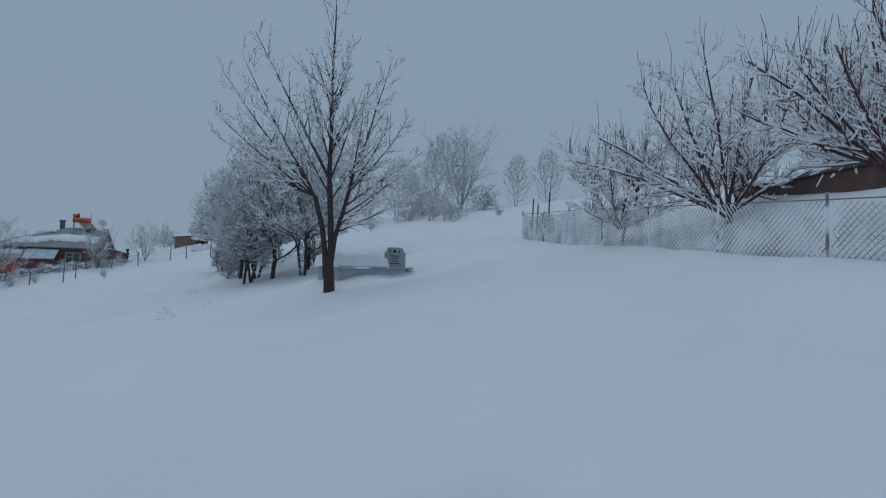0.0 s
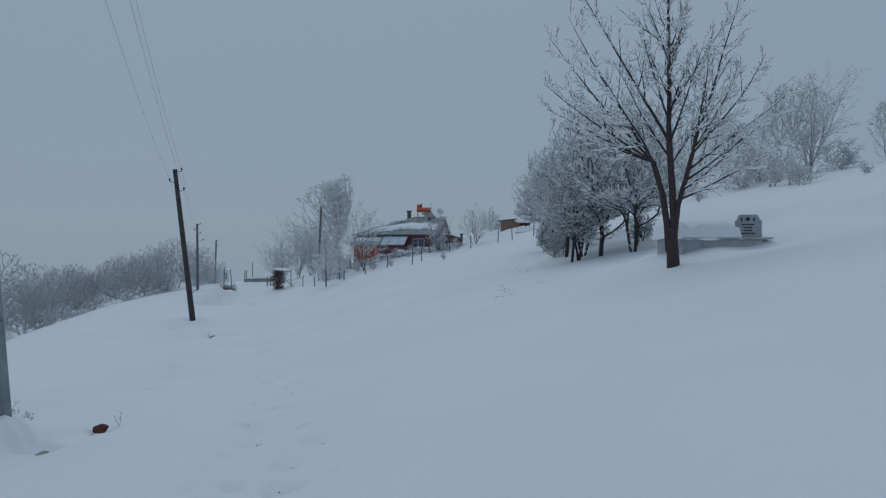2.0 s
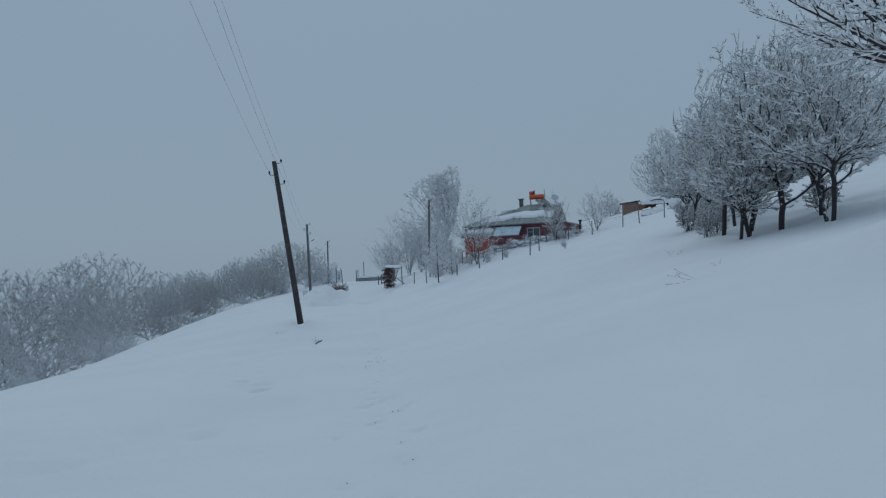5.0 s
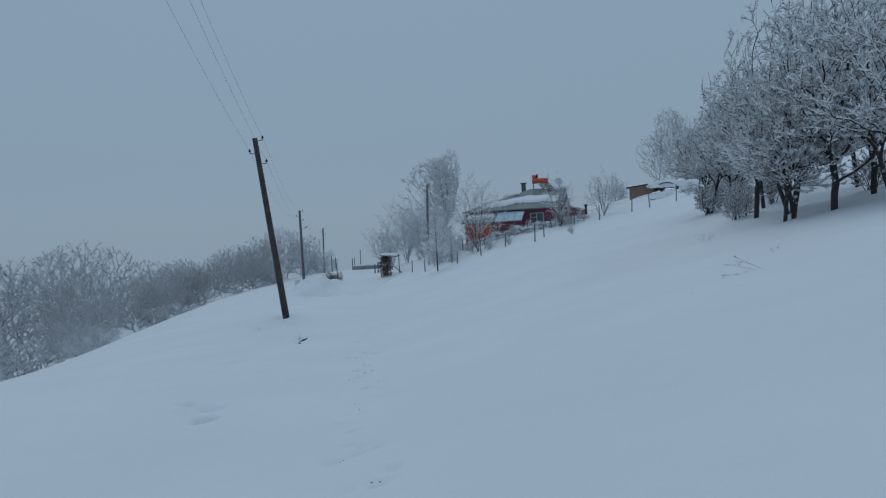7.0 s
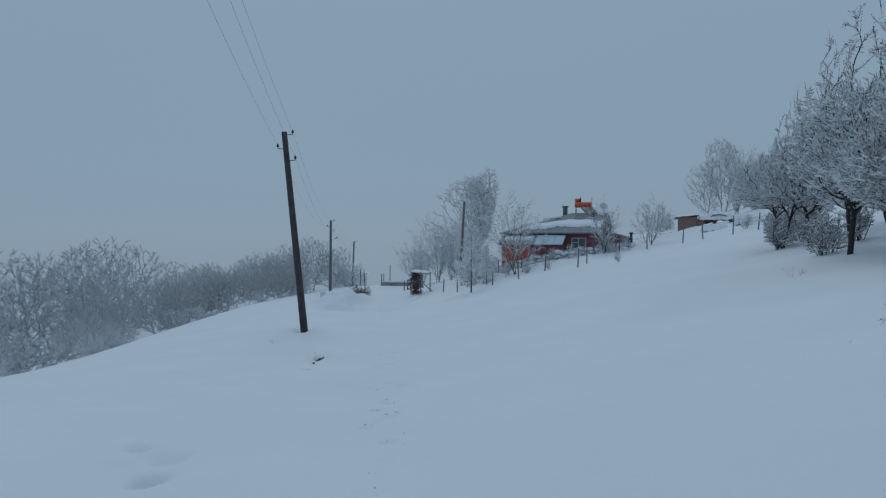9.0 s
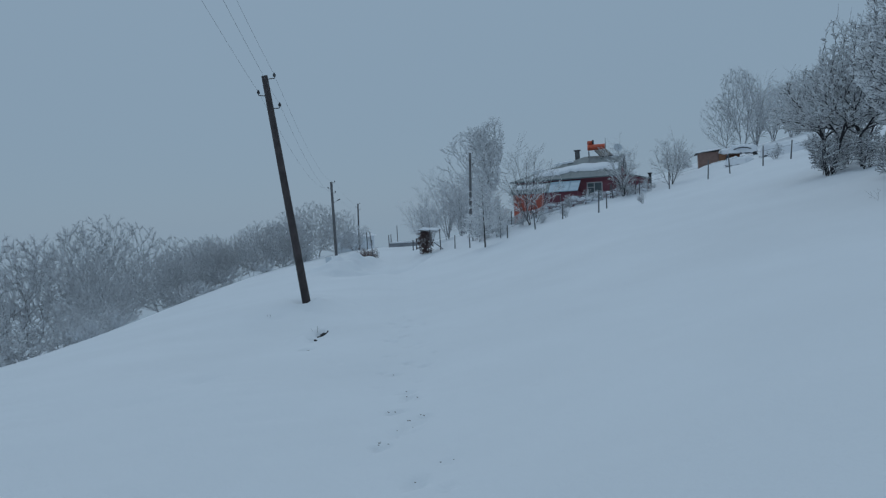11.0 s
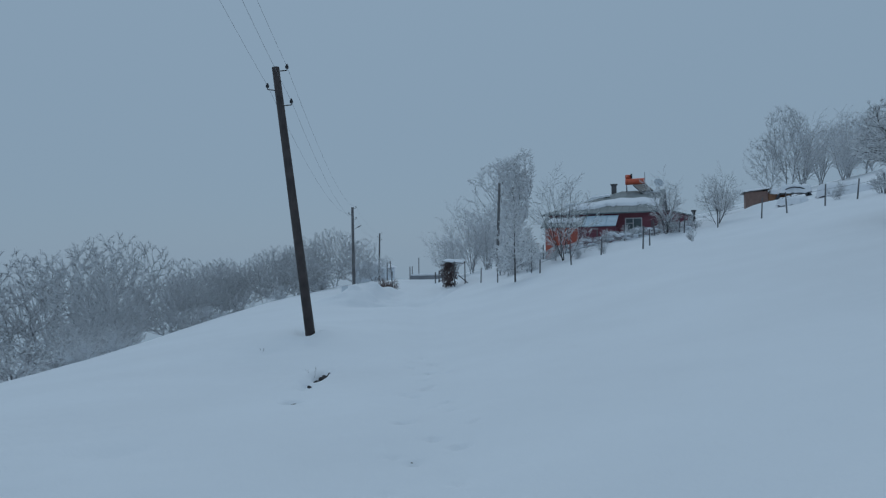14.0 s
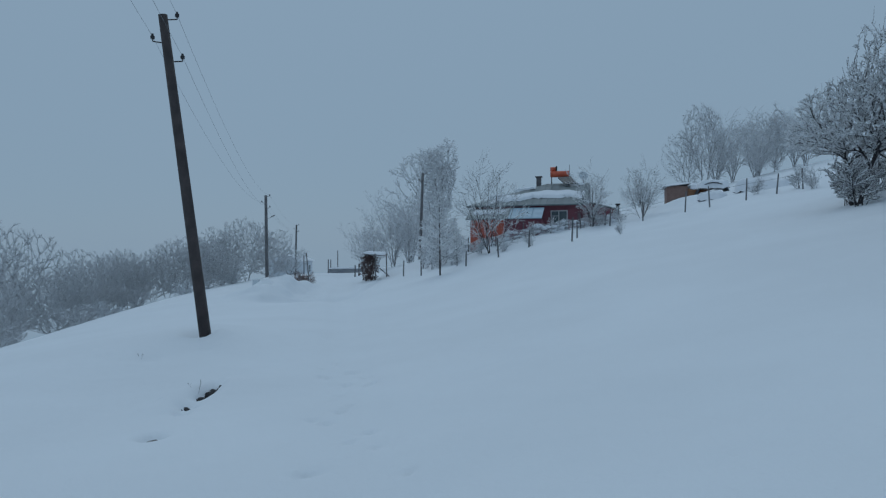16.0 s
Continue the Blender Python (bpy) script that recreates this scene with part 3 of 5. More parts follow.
tagged(snowfield, "deep fresh snow covering the sloping hillside field", "snow", kind="structure")

# ---- power line ----
def wooden_pole(name, foot, top, r0, r1, label, brackets=True):
    root = empty(name, Matrix.Translation(foot), label, "utility pole", "poles of the power line")
    d = Vector(top) - Vector(foot)
    bm = bmesh.new()
    k = 10
    rod(bm, -d * 0.05, d, r0, r1, 10)
    part("shaft", bm, POLE_WOOD if brackets else GREY_WOOD, root, smooth=True)
    side = Vector((0.55, 0.83, 0))
    tips = []
    for f, sgn in ((0.985, 1), (0.915, -1), (0.86, 1)):
        base = d * f
        r = r1 + 0.01
        tip = base + side * sgn * (r + 0.17) + Vector((0, 0, 0.03))
        bm = bmesh.new()
        rod(bm, base, tip, 0.014, 0.014, 6)
        rod(bm, tip, tip + Vector((0, 0, 0.1)), 0.012, 0.012, 6)
        arm = part("bracket", bm, BLACK_IRON, root)
        bm = bmesh.new()
        rod(bm, tip + Vector((0, 0, 0.05)), tip + Vector((0, 0, 0.11)), 0.042, 0.046, 10)
        rod(bm, tip + Vector((0, 0, 0.11)), tip + Vector((0, 0, 0.16)), 0.030, 0.022, 10)
        part("insulator", bm, BLACK_IRON, arm, "small dark glazed insulator")
        tips.append(Vector(foot) + tip + Vector((0, 0, 0.1)))
    return root, tips


POLE_FOOT, POLE_TOP = Vector((-26.75, 18.94, -3.22)), Vector((-26.84, 18.14, 3.75))
near_pole, near_tips = wooden_pole("utility_pole", POLE_FOOT, POLE_TOP, 0.135, 0.095, "dark leaning wooden power pole standing in snow")
P2_FOOT = at(66.3, 6.0, -0.2)
p2, p2_tips = wooden_pole("utility_pole", P2_FOOT, Vector((P2_FOOT.x, P2_FOOT.y, 2.31)), 0.13, 0.10, "grey wooden power pole with a small street lamp", False)
bm = bmesh.new()
rod(bm, (0, 0, 5.0), (0.26, 0.32, 5.22), 0.013, 0.013, 6)
arm = part("lamp_arm", bm, GREY_WOOD, p2)
bm = bmesh.new()
box(bm, (0.12, 0.30, 0.07), Matrix.Translation((0.31, 0.38, 5.26)) @ pose(0, 0, 0, 25, 0, -38), 0.03)
part("lamp_head", bm, GREY_WOOD, arm)
P3_FOOT = at(98.1, 7.0, -0.2)
p3, p3_tips = wooden_pole("utility_pole", P3_FOOT, P3_FOOT + Vector((0.15, 0.15, 6.4)), 0.12, 0.10, "grey wooden power pole further along the road", False)
P4_FOOT = at(68.6, -5.5, -0.2)
p4, p4_tips = wooden_pole("utility_pole", P4_FOOT, Vector((-49.0, 48.79, 4.25)), 0.13, 0.10, "grey wooden power pole beside frosted trees", False)


def steel_tower():
    """A tapering tower of two channel legs with cross rails."""
    right = Vector((0.27, 0.963, 0))
    back = Vector((-0.963, 0.27, 0))
    foot = Vector((-6.67, 3.54, 0)) - right * 0.075
    zg = ground(foot.x, foot.y) + 0.72
    m = Matrix.Translation((foot.x, foot.y, -0.72)) @ Matrix(((right.x, back.x, 0), (right.y, back.y, 0), (0, 0, 1))).to_4x4()
    root = empty("lattice_pole", m, "grey galvanised steel ladder-like power pole in snow", "utility pole", "poles of the power line")
    low, high = zg - 0.5, 9.4

    def half(z):
        return 0.196 - 0.0198 * z

    def shift(z):
        return 0.085 - 0.042 * z

    for sgn in (-1, 1):
        bm = bmesh.new()
        outline = ((-0.031, -0.040), (0.031, -0.040), (0.031, 0.05), (0.025, 0.05), (0.025, -0.034), (-0.025, -0.034), (-0.025, 0.05), (-0.031, 0.05))
        ring = []
        for z in (low, high):
            c = sgn * half(z) - sgn * 0.031 + shift(z)
            ring.append([bm.verts.new((c + u, v, z)) for u, v in outline])
        bm.faces.new(ring[0][::-1])
        bm.faces.new(ring[1])
        for i in range(8):
            j = (i + 1) % 8
            bm.faces.new((ring[0][i], ring[0][j], ring[1][j], ring[1][i]))
        part("leg", bm, STEEL, root)
        # the foot is doubled by a second channel on the inner side
        bm = bmesh.new()
        ring = []
        for z in (low, 0.35):
            c = sgn * (half(z) - 0.0625 - 0.021) + shift(z)
            ring.append([bm.verts.new((c + u, v, z)) for u, v in ((-0.021, -0.034), (0.021, -0.034), (0.021, 0.05), (-0.021, 0.05))])
        bm.faces.new(ring[0][::-1])
        bm.faces.new(ring[1])
        for i in range(4):
            j = (i + 1) % 4
            bm.faces.new((ring[0][i], ring[0][j], ring[1][j], ring[1][i]))
        part("leg_splice", bm, STEEL, root)
    for k, z in enumerate((0.395, 1.396, 2.30, 3.2, 4.05, 4.9, 5.75, 6.6, 7.45, 8.3, 9.15)):
        bm = bmesh.new()
        w = half(z) * 2 - 0.05
        box(bm, (w, 0.012, 0.085), Matrix.Translation((shift(z), -0.048, z)))
        box(bm, (w, 0.05, 0.008), Matrix.Translation((shift(z), -0.02, z + 0.038)))
        box(bm, (w, 0.05, 0.008), Matrix.Translation((shift(z), -0.02, z - 0.038)))
        part("rail", bm, STEEL, root)
    for z in (0.85, 1.79, 3.6, 4.7, 5.9, 7.0):
        bm = bmesh.new()
        x0 = -half(z) + shift(z) + 0.03
        rod(bm, (x0, -0.03, z + 0.06), (x0 + 0.17, -0.03, z + 0.06), 0.009, 0.009, 6)
        rod(bm, (x0, -0.03, z - 0.02), (x0 + 0.12, -0.03, z + 0.055), 0.007, 0.007, 6)
        part("step", bm, STEEL, root, "thin steel climbing step")
    bm = bmesh.new()
    x0 = -half(0.4) + shift(0.4)
    box(bm, (0.10, 0.004, 0.06), Matrix.Translation((x0 + 0.06, -0.058, 0.415)))
    box(bm, (0.035, 0.004, 0.17), Matrix.Translation((x0 + 0.05, -0.058, 0.31)))
    rod(bm, (x0 + 0.02, -0.06, 0.44), (x0 + 0.36, -0.06, 0.445), 0.006, 0.006, 6)
    part("strap", bm, RUST, root, "black rusted metal strap")
    return root, m, shift


tower, tower_m, tower_shift = steel_tower()
tower_tips = []
for k, (z, u) in enumerate(((9.3, 0.32), (9.0, -0.32), (8.6, 0.32))):
    bm = bmesh.new()
    rod(bm, (tower_shift(z), -0.03, z), (tower_shift(z) + u, -0.03, z), 0.016, 0.016, 6)
    rod(bm, (tower_shift(z) + u, -0.03, z), (tower_shift(z) + u, -0.03, z + 0.12), 0.035, 0.03, 8)
    part("crossarm", bm, BLACK_IRON, tower, "short dark arm with insulator")
    tower_tips.append(tower_m @ Vector((tower_shift(z) + u, -0.03, z + 0.1)))


def cable(a, b, sag, name="power_cable"):
    cu = bpy.data.curves.new(name, "CURVE")
    cu.dimensions, cu.bevel_depth, cu.bevel_resolution = "3D", 0.0035, 1
    sp = cu.splines.new("POLY")
    k = 24
    sp.points.add(k)
    for i in range(k + 1):
        f = i / k
        p = a.lerp(b, f) - Vector((0, 0, sag * 4 * f * (1 - f)))
        sp.points[i].co = (*p, 1)
    cu.materials.append(WIRE)
    return tagged(new(name, cu), "thin dark overhead power cable between poles", "cable", "cables of the power line")


for a, b in zip(tower_tips, near_tips):
    cable(a, b, 0.55)
for a, b in zip(near_tips, p2_tips):
    cable(a, b, 0.9)
for a, b in zip(p2_tips, p3_tips):
    cable(a, b, 0.7)

# ---- the tree beside the grave ----
def lone_tree():
    g = Grower(5, 3, (0, 14, 6, 0), (0, 0.27, 0.40, 0), ((0, 0), (24, 50), (24, 52), (0, 0)), (0.0, 0.010, 0.05, 0.05), (0.012, 0.030, 0.07, 0.10), (8, 12, 5, 3), 0.20)
    r = g.rng

    def stem(points, r0, r1):
        k = len(points) - 1
        for i, (a, b) in enumerate(zip(points, points[1:])):
            g.bars.append((*a, *b, r0 + (r1 - r0) * i / k, r0 + (r1 - r0) * (i + 1) / k, 0))
        return Vector(points[-1])

    def limb(o, tilt, turn, length, radius):
        tilt, turn = radians(tilt), radians(turn)
        d = Vector((math.cos(turn) * math.sin(tilt), math.sin(turn) * math.sin(tilt), math.cos(tilt)))
        g.grow(Vector(o), d, length, radius, 1)

    # one short foot, furrowed, from which three stems part
    stem([(0.08, 0, -0.4), (0.06, 0, 0.2), (0.04, 0, 0.6), (0.03, 0, 0.95)], 0.145, 0.105)
    left = stem([(-0.02, 0.03, 0.45), (-0.06, 0.03, 1.0), (-0.15, 0.03, 1.65), (-0.34, 0.04, 2.35)], 0.078, 0.054)
    mid = stem([(0.07, 0, 0.45), (0.07, 0, 1.1), (0.04, 0, 1.8), (-0.02, 0, 2.75)], 0.084, 0.062)
    right = stem([(0.09, -0.03, 0.85), (0.15, -0.03, 1.4), (0.30, -0.03, 1.95), (0.44, -0.04, 2.5)], 0.060, 0.044)
    for tilt, turn, ln in ((66, 178, 2.6), (58, 190, 2.9), (72, 165, 2.2), (50, 160, 2.7), (43, 192, 3.4), (46, 235, 2.3), (32, 174, 3.5)):
        limb(left, tilt + r.uniform(-3, 3), turn, ln, 0.030)
    for o, tilt, turn, ln in ((right, 13, 0, 3.4), (right, 30, 15, 2.2), ((0.25, 0, 1.9), 58, 8, 2.3), ((0.2, 0, 1.7), 60, -32, 1.9), ((0.3, 0, 2.1), 50, 4, 2.5), ((0.12, 0, 1.5), 66, 14, 2.2), (right, 42, -10, 2.3), (right, 32, 85, 2.4), (right, 34, 275, 2.2)):
        limb(o, tilt, turn, ln, 0.028)
    limb(mid, 3, 180, 4.7, 0.056)
    limb((-0.02, 0, 2.75), 26, 182, 3.9, 0.036)
    for k in range(11):
        f = k / 11
        limb((-0.02, 0, 2.2 + 2.7 * f), 36 - 14 * f + r.uniform(-5, 5), 137 * k + 30, (2.5 - 1.1 * f) * r.uniform(0.85, 1.1), 0.028 - 0.012 * f)
    return g.bars


tree_thing("tree", tree_meshes("lone_tree", lone_tree(), BARK, TWIG, 0.0052, 1, 0.017, 1, 4, 8, 0.80), stand(12.95, -8.96, 20, 1.0),
                  "bare dark tree with snow along its twigs beside a grave")


# ---- the grove of snow-laden plum trees ----
def shoots(bars, seed, height, count):
    """Upright shoots out of the top of a crown."""
    r = random.Random(seed)
    top = [q for q in bars if q[8] == 2 and q[5] > height * 0.62]
    for k in range(count):
        b = r.choice(top)
        p = Vector(b[3:6])
        w = Vector((r.uniform(-0.28, 0.28), r.uniform(-0.28, 0.28), 1)).normalized()
        for i in range(3):
            e = p + w * r.uniform(0.10, 0.26)
            bars.append((*p, *e, 0.012 - 0.002 * i, 0.010 - 0.002 * i, 3))
            p, w = e, (w + Vector((r.uniform(-0.15, 0.15), r.uniform(-0.15, 0.15), 0.1))).normalized()
    return bars


GROVE = [tree_meshes("grove_tree", shoots(crown_tree(21 + k, h, w, 1.75, 1150, st, 0.26, 4, (0.06, 0.19), 0.0090, 0.04, belly, 0.12, 1.15, 2.75, 0.5), 3 + k, h, 45), BARK_GROVE, TWIG_GROVE, 0.0080, 1, 0.023, 1, 7 + k, 6, 0.80)
         for k, (h, w, st, belly) in enumerate(((6.0, 2.3, 1, 0.30), (5.2, 2.6, 2, 0.26), (6.6, 2.1, 1, 0.38)))]
GROVE_SPOTS = ((23.1, -12.9, 2, 10, 0.98), (24.3, -12.6, 1, 80, 0.80), (24.1, -12.2, 0, 200, 0.62), (28.7, -14.2, 0, 150, 0.97), (21.6, -13.4, 1, 300, 0.88),
               (26.4, -13.9, 1, 240, 0.95), (25.0, -15.6, 2, 20, 0.95), (32.0, -16.6, 2, 110, 0.95), (36.6, -18.0, 2, 90, 0.92), (37.4, -17.2, 1, 130, 0.95),
               (29.4, -18.6, 0, 45, 0.95), (37.6, -21.0, 2, 170, 0.92))
made = {}
for s, n, kind, turn, sc in GROVE_SPOTS:
    m = stand(s, n, turn, sc)
    if kind in made:
        again(made[kind], m)
    else:
        made[kind] = tree_thing("plum_tree", GROVE[kind], m, "dark-trunked tree thickly laden with snow in a dense grove", group="trees of the grove")

# ---- the orchard behind the fence ----
def orchard_tree(seed, fork, limbs, stout, long=1.0):
    """A pruned fruit tree: a short trunk and long straight limbs, each given as its way (right, back, up) and length."""
    g = Grower(seed, 3, (0, 13, 7, 0), (0, 0.36, 0.42, 0), ((0, 0), (25, 65), (28, 62), (0, 0)), (0.0, 0.03, 0.08, 0.10), (0.03, 0.06, 0.10, 0.10), (3, 8, 5, 4), 0.35)
    r = g.rng
    g.grow(Vector((0, 0, -0.3)), Vector((0.05, 0.05, 1)), fork + 0.35, stout * 2.4, 0)
    for a, b, c, ln in limbs:
        d = Vector((a, b, c)).normalized()
        g.grow(Vector((0.03 * a, 0.03 * b, fork * r.uniform(0.75, 1.0))), d, ln * long * r.uniform(0.92, 1.08), stout * r.uniform(0.85, 1.15), 1)
    for k in range(len(limbs) * 14):
        b = r.choice([q for q in g.bars if q[8] == 1])
        g.grow(Vector(b[3:6]), Vector((r.uniform(-0.2, 0.2), r.uniform(-0.2, 0.2), 1)).normalized(), r.uniform(0.30, 0.95) * long * (0.6 if stout < 0.03 else 1.0), 0.007, 3)
    return g.bars


LIMBS_WIDE = ((-1, 0.1, 0.50, 3.3), (-0.85, -0.3, 0.75, 2.9), (-0.4, 0.3, 1, 3.0), (-0.12, -0.25, 1, 2.8), (0.14, 0.2, 1, 2.8), (0.5, -0.2, 0.9, 2.6), (0.8, 0.3, 0.62, 2.5), (-0.6, 0.7, 0.6, 2.8), (0.4, 0.8, 0.8, 2.6), (-0.9, 0.35, 0.9, 2.8))
LIMBS_LEANING = ((-1, 0, 0.75, 2.7), (-0.9, -0.3, 1.0, 2.5), (-0.5, 0.4, 1, 2.5), (-0.1, 0, 1, 2.3), (-0.8, 0.6, 0.6, 2.7), (0.4, 0.2, 1, 2.4), (0.8, -0.2, 0.8, 2.2), (-1, 0.25, 0.42, 2.4), (-0.7, -0.5, 0.7, 2.1), (0.1, 0.8, 0.7, 2.4))
LIMBS_LOW = ((-1, 0, 0.42, 1.3), (-0.7, -0.5, 0.7, 1.3), (-0.5, 0.5, 0.9, 1.3), (0.1, -0.2, 1, 1.2), (0.6, -0.4, 0.7, 1.2), (1, 0.2, 0.5, 1.25), (0.5, 0.6, 0.8, 1.2), (-0.3, 0.1, 1, 1.2))
ORCHARD = [tree_meshes("orchard_tree", orchard_tree(41 + k, fork, limbs, stout, long), BARK_RED, TWIG_RED, 0.0046, 1, snow, 1, 17 + k, 7, 0.80)
           for k, (fork, limbs, stout, long, snow) in enumerate(((0.35, LIMBS_WIDE, 0.034, 0.96, 0.020), (0.75, LIMBS_LEANING, 0.032, 0.88, 0.016), (0.55, LIMBS_LOW, 0.022, 0.85, 0.018)))]
made = {}
# turned so that the limbs' "right" runs along the fence
for s, n, kind, turn, sc in ((7.15, -12.15, 2, 0, 1.0), (4.95, -12.1, 0, 0, 1.0), (1.85, -9.75, 1, 0, 1.0), (3.2, -15.4, 0, 150, 1.15), (3.3, -18.6, 1, 40, 1.2), (9.2, -16.2, 2, 250, 1.5),
                             (7.2, -17.6, 0, 300, 0.95), (13.5, -20.5, 2, 60, 1.5), (5.2, -19.0, 1, 120, 1.1)):
    m = stand(s, n, turn - 16.3, sc)
    if kind in made:
        again(made[kind], m)
    else:
        made[kind] = tree_thing("fruit_tree", ORCHARD[kind], m, "spreading pruned fruit tree with reddish shoots and snow", group="fruit trees behind the fence")


# ---- frosted trees at a distance ----
def fan_tree(seed, height, limbs, widest, twigs=5, stout=0.014, base=0.16, spread=((30, 72), (28, 65), (28, 70)), rise=(0.02, 0.01, 0.0)):
    """A round crown of limbs that fan out from low on the trunk."""
    g = Grower(seed, 3, (10, 6, twigs, 0), (0.34, 0.48, 0.55, 0), (*spread, (0, 0)), (*rise, 0.0), (0.07, 0.11, 0.14, 0.13), (6, 4, 2, 1), 0.3, 0.22, 0.12)
    r = g.rng
    for k in range(limbs):
        a = k * 2.4 + r.uniform(-0.4, 0.4)
        tilt = widest * math.sqrt((k + 0.3) / limbs)
        d = Vector((math.cos(a) * math.sin(tilt), math.sin(a) * math.sin(tilt), math.cos(tilt)))
        ln = height * (1.0 - 0.38 * (tilt / 1.2) ** 1.5) * r.uniform(0.85, 1.05)
        z0 = -0.3 if k < 3 else r.uniform(0.02, base) * height
        g.grow(Vector((math.cos(a) * 0.08, math.sin(a) * 0.08, z0)), d, ln - max(z0, 0), stout * height, 0)
    return g.bars


FAR_HEIGHTS = (6.9, 5.8, 9.4, 5.4, 3.4, 6.9, 7.4, 5.8)
FAR_BARS = (crown_tree(61, 7.2, 3.6, 0.5, 1300, 4, 0.26, 6, (0.12, 0.30), 0.0066, 0.05, 0.50, 0.34, 1.2, 2.9, 0.20), crown_tree(62, 6.2, 3.4, 0.3, 1150, 4, 0.26, 6, (0.12, 0.30), 0.0066, 0.05, 0.46, 0.34, 1.2, 2.9, 0.3),
            crown_tree(63, 9.0, 2.5, 1.2, 620, 2, 0.36, 5, (0.22, 0.50), 0.009, 0.05, 0.48, 0.16, 2.0, 2.5, 0.8),
            crown_tree(64, 5.0, 0.75, 0.5, 220, 1, 0.26, 5, (0.14, 0.30), 0.010, 0.05, 0.40, 0.3, 0.3, 2.4, 0.3), fan_tree(65, 3.0, 8, 1.1, 3, 0.009, 0.10),
            crown_tree(66, 7.2, 3.2, 0.9, 1150, 2, 0.26, 6, (0.12, 0.30), 0.0066, 0.05, 0.54, 0.3, 1.0, 2.9, 0.28), fan_tree(67, 6.4, 9, 0.55, 3, 0.0075, 0.10, ((22, 50), (22, 50), (25, 60)), (0.03, 0.05, 0.03)))
FAR_SNOW = (0.018, 0.018, 0.022, 0.022, 0.018, 0.018, 0.022)
FAR = [tree_meshes("frosted_tree", bars, RIME_BARK_HAZED if k in (2, 3, 6) else VALLEY_BARK_HAZED, RIME_GREY_HAZED if k in (2, 3, 6) else VALLEY_TWIG_HAZED, 0.008, 1, FAR_SNOW[k], 0 if k in (0, 1, 4, 5, 6) else 1, 31 + k, 5, 0.66, True, 2) for k, bars in enumerate(FAR_BARS)]
# a darker one, with less frost on it
FAR.append(tree_meshes("frosted_tree", FAR_BARS[1], VALLEY_BARK_HAZED, VALLEY_BARK_HAZED, 0.008, 1, 0.015, 1, 40, 5, 0.45, True, 2))
# spots: s, n, form, height
FAR_GROUPS = (
    ("frosted_tree", "rounded bare tree white with hoarfrost in the valley", "trees along the valley",
     ((70.3, 27.0, 0, 10.9), (73.5, 37.7, 7, 12.8), (67.5, 39.5, 5, 11.6), (81.0, 36.8, 1, 13.2), (77.0, 30.0, 5, 9.0), (46.9, 23.7, 1, 5.4), (50.2, 22.2, 4, 3.8), (55.0, 21.8, 1, 3.4), (58.5, 20.6, 4, 2.8), (63.6, 39.0, 1, 8.0),
      (70.6, 21.0, 3, 6.8), (73.4, 19.2, 1, 5.6), (78.0, 22.5, 1, 7.0), (64.9, 19.2, 1, 3.9), (70.6, 14.2, 5, 4.6), (71.3, 11.4, 1, 4.2), (71.8, 17.6, 5, 5.0), (75.5, 11.2, 5, 5.0), (77.5, 9.3, 0, 5.9), (81.0, 7.6, 1, 4.6), (73.0, 9.8, 4, 3.6),
      (76.0, 14.2, 7, 5.2), (86.0, 6.4, 4, 4.4), (60.2, 16.6, 4, 2.2), (51.6, 19.2, 4, 2.6), (67.6, 15.4, 4, 2.6), (62.2, 22.6, 1, 4.6), (68.0, 21.4, 1, 5.4), (69.4, 17.0, 5, 4.2), (66.8, 18.5, 0, 4.8), (69.9, 15.1, 0, 4.0), (74.6, 12.4, 1, 4.4))),
    ("frosted_tree", "bare tree white with hoarfrost near the red house", "trees beside the red house",
     ((76.0, -3.8, 6, 6.6), (82.1, -1.3, 6, 5.0), (74.4, -2.2, 6, 4.6), (79.0, -5.8, 6, 7.0), (70.5, -6.8, 6, 4.4), (73.0, -5.0, 6, 5.4), (66.0, -7.6, 4, 2.9), (64.5, -6.6, 4, 2.6))),
    ("frosted_tree", "bare tree white with hoarfrost on the upper slope", "trees on the upper slope",
     ((74.2, -26.5, 3, 3.8), (75.0, -26.9, 4, 3.0), (76.4, -32.2, 2, 6.8), (76.2, -33.9, 2, 9.9), (78.6, -36.6, 6, 7.4), (77.8, -40.6, 6, 6.6), (74.7, -38.6, 6, 5.2), (87.4, -49.6, 3, 10.5),
      (72.0, -36.4, 6, 4.8), (70.5, -40.4, 6, 5.8), (80.1, -39.3, 6, 6.8), (76.6, -41.5, 2, 7.0), (75.5, -43.0, 6, 6.0), (71.0, -43.6, 2, 7.0))),
)
made = {}
turns = random.Random(5)
for name, label, group, spots in FAR_GROUPS:
    for s, n, kind, high in spots:
        m = stand(s, n, turns.uniform(0, 360), high / FAR_HEIGHTS[kind])
        key = (group, kind)
        if key in made:
            again(made[key], m)
        else:
            made[key] = tree_thing(name, FAR[kind], m, label, group=group)


RIME_BUSH = tree_meshes("rime_bush", fan_tree(77, 2.2, 7, 1.2, 2, 0.008, 0.05), RIME_BARK_HAZED, RIME_HAZED, 0.014, 2, 0.0, 0, 3, 5)
first = None
